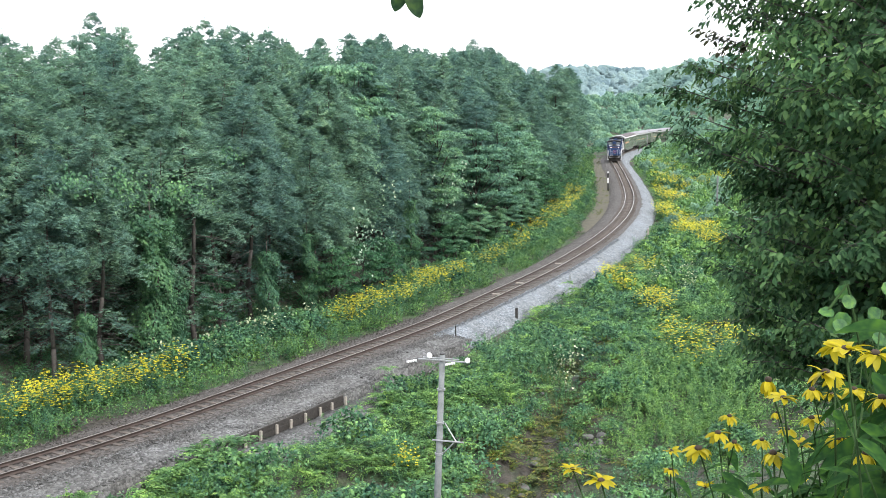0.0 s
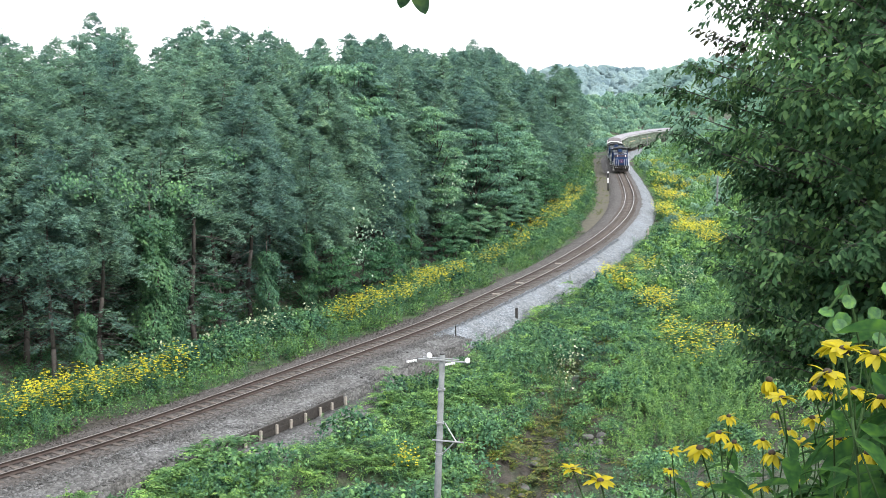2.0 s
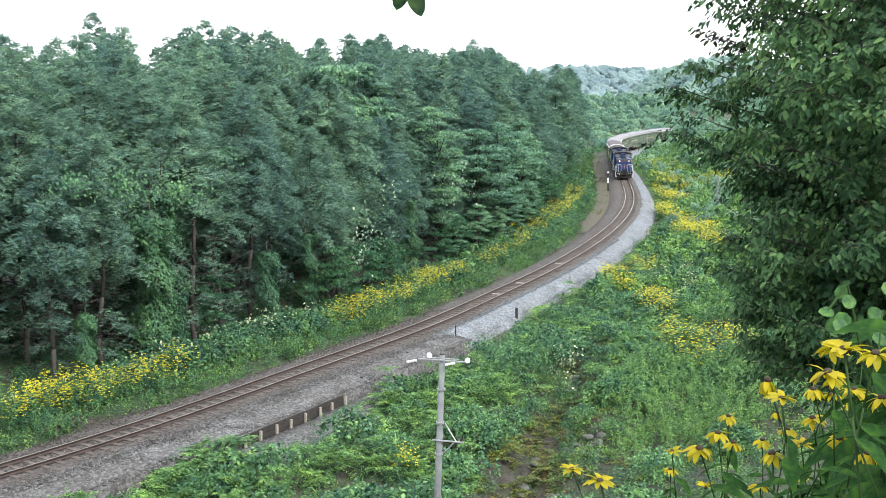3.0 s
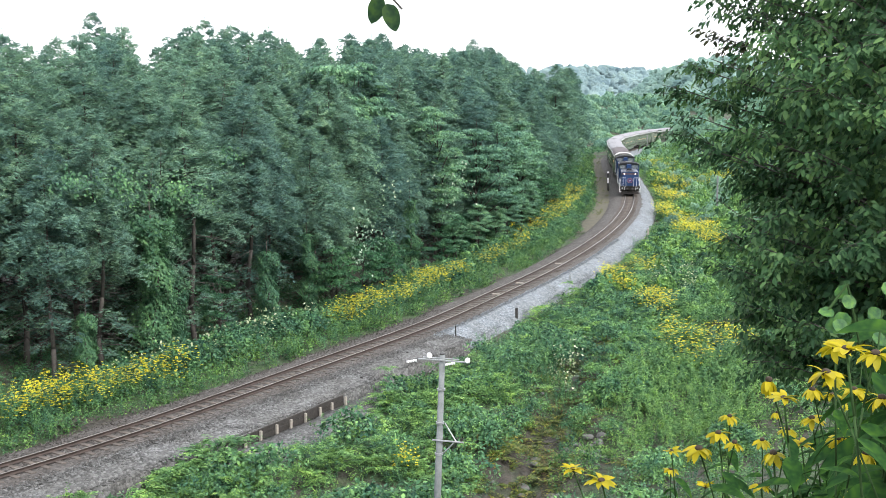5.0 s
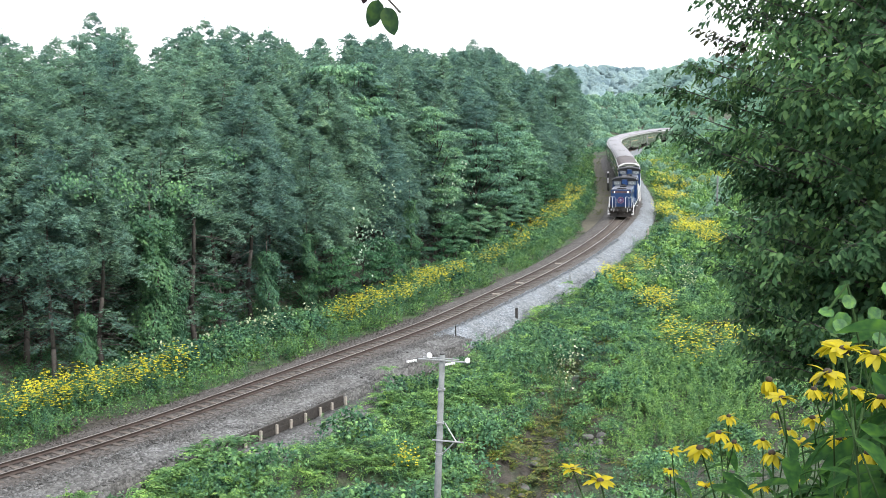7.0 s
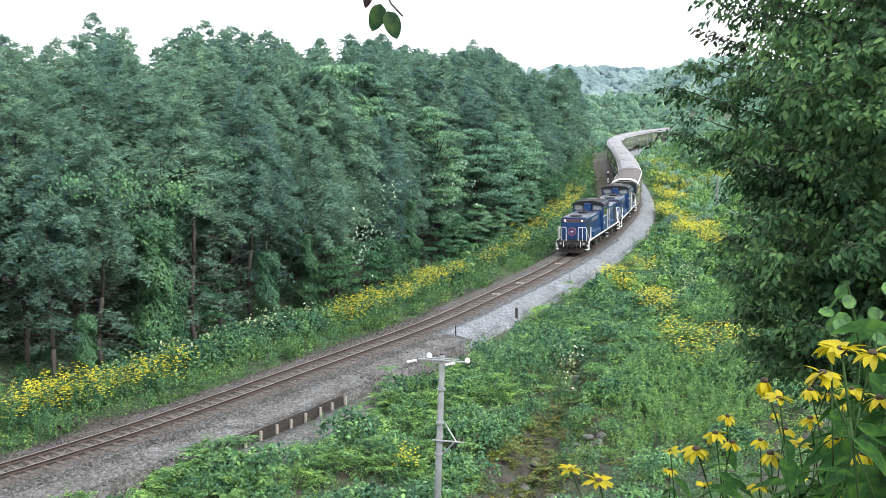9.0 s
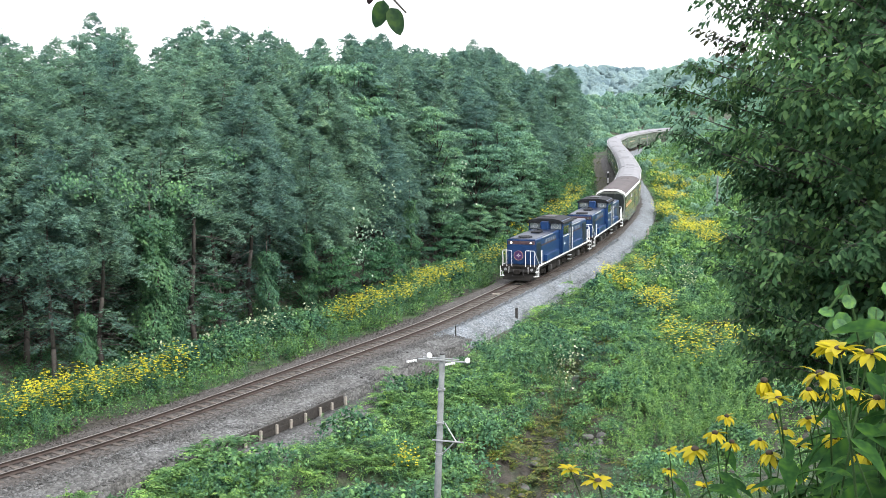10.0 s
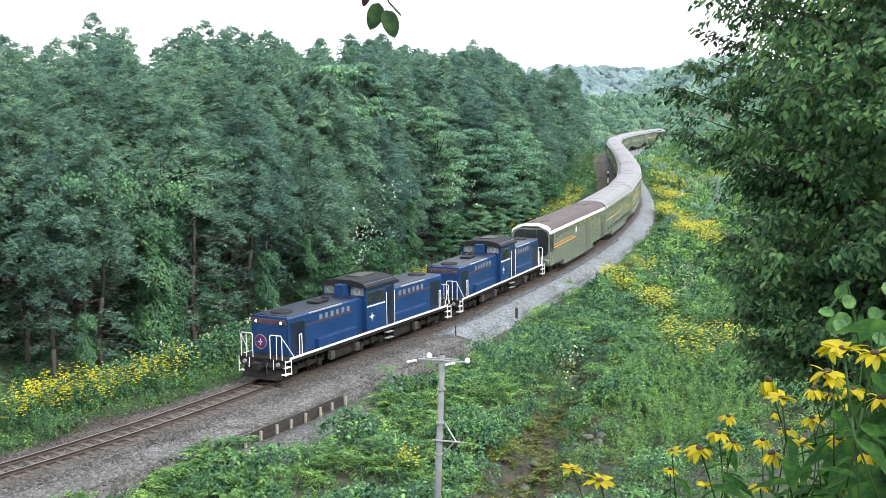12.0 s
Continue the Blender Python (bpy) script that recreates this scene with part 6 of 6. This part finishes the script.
def lineside_posts():
    def stand(name, label, x, y, z0, rods):
        root = empty(name, label, "marker post", m=pose(x, y, z0))
        for nm, mat, a, b, w in rods:
            part(nm, boxm(-w, w, -w * 0.7, w * 0.7, a, b, bevel=0.01), mat, root)
    g = lambda x, y: float(ground_z(x, y)[0])
    stand("marker_post", "black and white striped post beside the gravel path", 24.4, 172.0, -0.75, [("shaft", M_BLACK, 0, 1.3, 0.11), ("band", M_WHITE, 1.3, 2.1, 0.11), ("band", M_BLACK, 2.1, 2.8, 0.11), ("top", M_WHITE, 2.8, 3.0, 0.11)])
    stand("marker_post", "white post beside the ballast on the bend", 20.6, 116.5, -1.3, [("shaft", M_POST, 0, 1.5, 0.08)])
    stand("marker_post", "short white capped marker in the weeds", 9.7, 88.5, -1.3, [("shaft", M_STEEL, 0, 1.0, 0.06), ("cap", M_STEEL, 1.0, 1.22, 0.08)])
    stand("marker_post", "short black post at the ballast edge", 4.75, 75.0, -1.2, [("shaft", M_BLACK, 0, 1.1, 0.09)])
    stand("marker_post", "thin dark iron post at the ballast edge", 0.7, 67.6, -1.1, [("shaft", M_UNDER, 0, 1.35, 0.035)])
    stand("marker_post", "small black stake at the ballast edge", -2.0, 62.5, -1.1, [("shaft", M_BLACK, 0, 0.95, 0.06)])
    stand("marker_post", "small black stake at the ballast edge", -4.15, 57.3, -1.1, [("shaft", M_BLACK, 0, 0.85, 0.07)])
    stand("marker_post", "slender grey pole beyond the bend", 49.5, 283.0, -1.0, [("shaft", M_CONCRETE, 0, 4.6, 0.1)])
    stand("marker_post", "slender grey pole on the flowery slope", 33.0, 140.0, g(33, 140) - 0.2, [("shaft", M_CONCRETE, 0, 5.0, 0.1)])
    for y in (80.3, 85.2, 94.9):
        s = s_of_y(y)
        p, q = at(np.array([s]))[0], at(np.array([s + 0.1]))[0]
        root = empty("track_beacon", "white signal beacon plate between the rails", "track beacon", "beacons between the rails", pose(p[0], p[1], -0.16, 0, 0, math.degrees(math.atan2(q[1] - p[1], q[0] - p[0]))))
        part("plate", boxm(-0.16, 0.16, -0.27, 0.27, 0.03, 0.09, bevel=0.015), M_POST, root)
        part("mount", boxm(-0.08, 0.08, -0.4, 0.4, 0.0, 0.03), M_BLACK, root)
    bmr = bmesh.new()
    for k in range(66):
        q = 5 + 26 * rng.random()
        x, y = 1.0 + 0.237 * q + rng.normal() * 0.8, 36.0 + 0.971 * q + rng.normal() * 0.5
        w = 0.1 + 0.26 * rng.random() ** 2
        if k < 22:
            x, y, w = 6.3 + 0.5 * rng.normal() - 2.9 * (k % 2), 48.6 - 5.4 * (k % 2) + 0.8 * rng.normal(), 0.16 + 0.22 * rng.random()
        z = g(x, y) + 0.35 * w
        vs = bmesh.ops.create_icosphere(bmr, subdivisions=2, radius=w, matrix=pose(x, y, z, 0, 0, rng.random() * 360))["verts"]
        for v in vs:
            o = Vector((x, y, z))
            e = v.co - o
            e *= 0.75 + 0.5 * noise.noise(v.co * 2.3)
            e.z *= 0.6
            v.co = o + e
    me = bpy.data.meshes.new("rocks")
    bmr.to_mesh(me)
    bmr.free()
    tagged(linked("rocks", me, M_ROCK), "grey rocks and rubble on the bare slope", "rocks", kind="stuff")


lineside_posts()


# ---- plants close to the camera ----
def leaf_blade(name, length, width, curl=0.25, seg=6, point=1.4, fold=0.25):
    """A leaf with a midrib fold, pointed at both ends, in its own space along +x."""
    vs, fs = [], []
    for k in range(seg + 1):
        t = k / seg
        w = width * 0.5 * (math.sin(math.pi * min(1, t ** 0.8)) ** (1 / point) if 0 < t < 1 else 0.02)
        z = -curl * length * t * t
        vs += [(length * t, -w, z + fold * w), (length * t, 0, z), (length * t, w, z + fold * w)]
    for k in range(seg):
        a = 3 * k
        fs += [(a, a + 3, a + 4, a + 1), (a + 1, a + 4, a + 5, a + 2)]
    me = mesh_np(name, vs, fs)
    me.shade_smooth()
    return me


M_BIGLEAF = foliage("coneflower_leaves", (0.014, 0.045, 0.014), (0.026, 0.074, 0.02), (0.045, 0.11, 0.032), 0.3, 6.0, 0.85)
M_VINE = foliage("pale_vine_leaves", (0.045, 0.125, 0.045), (0.065, 0.16, 0.06), (0.09, 0.2, 0.08), 0.4, 6.0, 0.5)
M_SPRIG = foliage("backlit_leaves", (0.022, 0.052, 0.022), (0.032, 0.072, 0.03), (0.042, 0.09, 0.038), 0.45, 9.0, 0.5)
M_WITHER = foliage("withered_purple_leaves", (0.02, 0.014, 0.02), (0.035, 0.022, 0.032), (0.05, 0.035, 0.045), 0.2, 9.0, 0.6, 0.0)
PETAL = leaf_blade("petal", 0.047, 0.021, 0.42, 5, 2.2)
PETAL.materials.append(M_PETAL)
LEAF_BIG = leaf_blade("leaf", 0.15, 0.062, 0.4, 7, 1.3)
LEAF_BIG.materials.append(M_BIGLEAF)
VINE_LEAF = leaf_blade("leaf", 0.085, 0.082, 0.12, 8, 2.2, 0.06)
VINE_LEAF.materials.append(M_VINE)
SPRIG_LEAF = leaf_blade("leaf", 0.075, 0.046, 0.08, 8, 1.7)
SPRIG_LEAF.materials.append(M_SPRIG)
WITHER_LEAF = leaf_blade("withered_leaf", 0.075, 0.04, 0.3, 8, 1.7)
WITHER_LEAF.materials.append(M_WITHER)


def shared(name, me, parent, m):
    ob = new(name, me)
    ob.parent = parent
    ob.matrix_local = m
    return ob


def coneflower(r, head, size, drop):
    """One tall stem from the ground to its flower, with alternate leaves."""
    hx, hy, hz = head
    gx, gy = hx + r.normal() * 0.12 + 0.05, hy + r.normal() * 0.12
    gz = float(ground_z(gx, gy)[0])
    root = empty("coneflower", "tall yellow coneflower with drooping petals and dark cone", "flower", "coneflowers on the slope", pose(gx, gy, gz))
    h = Vector((hx - gx, hy - gy, hz - gz))
    pts = [Vector((h.x * max(t, 0) ** 1.8, h.y * max(t, 0) ** 1.8, h.z * t)) for t in (-0.03, 0.25, 0.5, 0.75, 0.9, 1.0)]
    part("stem", pipe(bmesh.new(), pts, 0.0026, 6), M_STEM, root, smooth=True)
    k = 11
    for i in range(k):
        t = 0.25 + 0.68 * i / k
        a = i * 2.4 + r.normal() * 0.5
        sc = (1.2 - 0.65 * t) * (0.7 + 0.5 * r.random())
        shared("leaf", LEAF_BIG, root, pose(h.x * t ** 1.8, h.y * t ** 1.8, h.z * t, r.normal() * 15, 5 + r.normal() * 18, math.degrees(a)) @ Matrix.Scale(sc, 4))
    cone = bmesh.new()
    bmesh.ops.create_icosphere(cone, subdivisions=2, radius=0.0125 * size, matrix=Matrix.Translation(h) @ Matrix.Diagonal((1, 1, 0.85, 1)))
    fl = part("seed_cone", cone, M_CONE, root, "dark brown seed cone", True)
    n = 11 + int(r.integers(4))
    lean = (r.normal() * 20, r.normal() * 20)
    for i in range(n):
        m = Matrix.Translation(h) @ pose(0, 0, -0.003, lean[0], lean[1], i * 360 / n + r.normal() * 6) @ pose(0.006 * size, 0, 0, r.normal() * 10, drop + r.normal() * 15, 0) @ Matrix.Scale(size * (0.9 + 0.2 * r.random()), 4)
        shared("petal", PETAL, fl, m)
    return root


def leafy_stem(r, x, y, top, sc=1.0):
    z = float(ground_z(x, y)[0])
    root = empty("wild_plant", "tall leafy coneflower stem without bloom", "plant", "coneflowers on the slope", pose(x, y, z))
    H = top - z
    part("stem", pipe(bmesh.new(), [(0, 0, -0.05), (0.02, 0.01, H * 0.5), (0.05, -0.02, H)], 0.0028, 6), M_STEM, root, smooth=True)
    for i in range(int(H / 0.075)):
        t = 0.12 + 0.88 * i / (H / 0.075)
        shared("leaf", LEAF_BIG, root, pose(0.05 * t, -0.02 * t, H * t, r.normal() * 15, 8 + r.normal() * 20, i * 137.5 + r.normal() * 20) @ Matrix.Scale(sc * (1.15 - 0.5 * t) * (0.8 + 0.4 * r.random()), 4))
    return root


def foreground():
    r = np.random.default_rng(11)
    plants = []
    for x, y, z in ((0.84, 2.96, 12.98), (0.81, 2.73, 12.99), (0.78, 2.23, 13.22), (0.96, 2.55, 13.14), (0.85, 2.54, 13.1), (0.72, 3.21, 12.72), (0.85, 3.53, 12.67), (1.0, 3.92, 12.52),
                    (0.85, 2.94, 12.79), (1.85, 6.33, 11.95), (1.27, 3.93, 12.6), (1.23, 3.53, 12.65), (1.36, 3.92, 12.48), (0.44, 3.91, 12.43), (0.44, 3.2, 12.63), (1.17, 5.87, 11.78), (2.22, 7.03, 11.34), (1.35, 5.85, 11.69),
                    (1.5, 4.4, 12.62), (1.05, 2.9, 12.7), (1.62, 4.6, 12.35), (1.7, 5.0, 12.4), (1.85, 5.2, 12.3), (1.9, 5.5, 12.5), (1.4, 5.0, 12.2), (2.0, 5.6, 12.2), (1.75, 4.7, 12.75),
                    (1.0, 2.94, 13.07), (1.12, 3.12, 12.91), (1.21, 3.49, 12.66), (1.08, 2.9, 12.8), (1.28, 4.07, 12.46), (1.13, 4.05, 12.32), (1.07, 4.28, 12.51), (1.12, 2.92, 12.94), (0.93, 4.65, 12.26), (1.26, 3.9, 12.71), (1.29, 4.27, 12.46)):
        plants.append(coneflower(r, (x, y, z), 0.74 + 0.2 * r.random(), 2 + 22 * r.random()))
    for x, y, top in ((1.15, 3.0, 12.72), (1.0, 2.7, 12.75), (1.35, 3.6, 12.6), (1.2, 3.3, 12.85), (0.95, 3.3, 12.55), (1.5, 4.0, 12.75), (1.08, 2.5, 12.9), (1.4, 4.4, 12.4), (0.75, 3.7, 12.2), (1.7, 4.8, 12.4), (1.25, 2.8, 12.95), (0.6, 3.6, 12.25), (1.1, 2.75, 12.95), (1.3, 3.1, 12.9), (1.02, 2.35, 12.95), (1.45, 3.5, 12.85), (1.18, 2.6, 13.0), (1.55, 3.8, 12.9), (1.6, 4.3, 12.6), (0.9, 2.9, 12.5), (0.85, 3.4, 12.35), (1.1, 3.8, 12.3), (1.35, 4.0, 12.4), (1.2, 4.6, 12.0), (0.5, 4.0, 12.0),
                      (1.0, 2.65, 13.0), (1.1, 2.95, 12.85), (1.04, 2.8, 12.7), (1.22, 3.15, 12.75), (1.3, 3.45, 12.7), (1.12, 3.2, 12.6), (1.4, 3.7, 12.75), (1.0, 3.0, 12.6), (1.18, 3.5, 12.5), (1.3, 3.75, 12.5), (0.97, 2.5, 12.85), (1.15, 2.85, 13.05), (1.06, 2.6, 12.8)):
        plants.append(leafy_stem(r, x, y, top + (0.25 if x / y > 0.335 else 0.04), (1.0 if y < 3.0 else 1.4) + 0.4 * r.random()))
    vine = empty("vine", "pale green round-leaved vine hanging beside the tree", "plant", m=pose(1.3, 3.4, 12.3))
    part("stem", pipe(bmesh.new(), [(0.1, 0, -0.6), (0.05, 0, 0.3), (-0.05, 0, 0.6), (-0.12, -0.03, 0.86), (-0.2, -0.05, 0.76)], 0.004, 6), M_STEM, vine)
    for x, y, z in ((1.16, 3.35, 13.15), (1.16, 3.35, 13.11), (1.1, 3.35, 13.09), (1.13, 3.34, 13.07), (1.17, 3.34, 13.08), (1.17, 3.34, 13.04), (1.25, 3.34, 13.02), (1.27, 3.35, 13.09), (1.27, 3.36, 13.17), (1.3, 3.36, 13.0), (1.29, 3.36, 12.96)):
        shared("leaf", VINE_LEAF, vine, pose(x - 1.3, y - 3.4 + r.normal() * 0.02, z - 12.3) @ pose(0, 0, 0, 58 + r.normal() * 12, r.normal() * 12, 0) @ pose(0, 0, 0, 0, 0, -90 + r.normal() * 50) @ Matrix.Scale(0.46 + 0.18 * r.random(), 4))
    sprig = empty("leafy_sprig", "hanging twig with two broad green leaves", "twig", m=pose(*SPRIG_AT))
    part("twig", pipe(bmesh.new(), [(0.1, 0.05, 0.6), (0.03, 0.02, 0.2), (0.0, 0, 0.045), (0.012, 0, 0.02), (0.045, -0.004, -0.012)], 0.0028, 6), M_BARK, sprig)
    part("twig", pipe(bmesh.new(), [(0.05, 0.03, 0.35), (-0.1, 0.0, 0.12), (-0.17, 0, 0.055), (-0.185, 0, 0.03)], 0.0022, 6), M_BARK, sprig)
    for x, z, a, sc in ((-0.014, 0.018, 104, 0.98), (0.004, 0.0, 67, 1.0), (-0.045, 0.05, 96, 0.6), (-0.17, 0.06, 140, 0.55), (-0.165, 0.055, 62, 0.5), (0.03, 0.16, 60, 1.0), (-0.03, 0.2, 120, 1.1)):
        old = sc < 0.7
        shared("withered_leaf" if old else "leaf", WITHER_LEAF if old else SPRIG_LEAF, sprig, pose(x, 0, z) @ pose(0, 0, 0, 0, a, 0) @ pose(0, 0, 0, 75, 0, 0) @ Matrix.Scale(sc, 4))
    return plants, sprig


SPRIG_AT = (-0.085, 3.056, 13.985)
PLANTS, SPRIG = foreground()
# sideways and downward swing of the twig in the breeze, in centimetres
SWING = ((0, 0, 0), (0.5, -0.4, 0.1), (1, 0.9, -0.3), (1.5, 0.4, -0.3), (2, 1.4, -0.9), (2.5, 1.0, -0.9), (3, 0.4, -0.4), (4, -2.6, 1.4), (5, -5.8, 3.2), (5.5, -5.6, 3.9), (6, -8.2, 5.8), (6.5, -8.5, 5.4), (7, -6.2, 4.1),
         (8, -5.6, 4.6), (9, -5.6, 5.1), (9.5, -4.8, 4.0), (10, -4.8, 4.2), (10.5, -3.8, 3.8), (11, -5.4, 4.2), (11.5, -4.8, 3.5), (12, -6.1, 4.8))
BREEZE = ((0, 0), (1, 0.1), (2, 0.05), (3, 0), (4, 0.05), (5, 0.05), (6, 0), (7, 0.05), (8, -0.2), (9, -0.4), (10, -0.6), (11, -0.4), (12, 0))


def sway():
    x, y, z = SPRIG_AT
    walk(SPRIG, [(t, pose(x + a / 100, y, z - b / 100, 0, -a * 0.6, 0)) for t, a, b in SWING])
    for i, p in enumerate(PLANTS):
        x, y, z = p.location
        walk(p, [(t, pose(x, y, z, 0, (a + 0.12 * math.sin(t * 1.3 + i)) * 1.0, 0)) for t, a in BREEZE])


# ---- motion ----
def front_s(t):
    """Arc length of the leading coupler at t seconds."""
    return 355.2 - 16.98 * t + 0.363 * t * t - 0.0202 * t ** 3


def motions():
    times = [0.5 * k for k in range(25)]
    back = 0.0
    for ob, length, pivots, axles in TRAIN:
        rows = []
        for t in times:
            mid = front_s(t) + back + length / 2
            p, q = at(np.array([mid - pivots / 2]))[0], at(np.array([mid + pivots / 2]))[0]
            d = p - q
            c = (p + q) / 2
            rows.append((t, pose(c[0], c[1], 0, 0, 0, math.degrees(math.atan2(d[1], d[0])))))
        walk(ob, rows)
        back += length
    sway()
    for ob, length, pivots, axles in TRAIN:
        for w in axles:
            x, y, z = w.location
            turns = [(k / FPS, pose(x, y, z, 0, math.degrees((355.2 - front_s(k / FPS)) / 0.43) % 360, 0)) for k in range(361)]
            walk(w, turns)


motions()
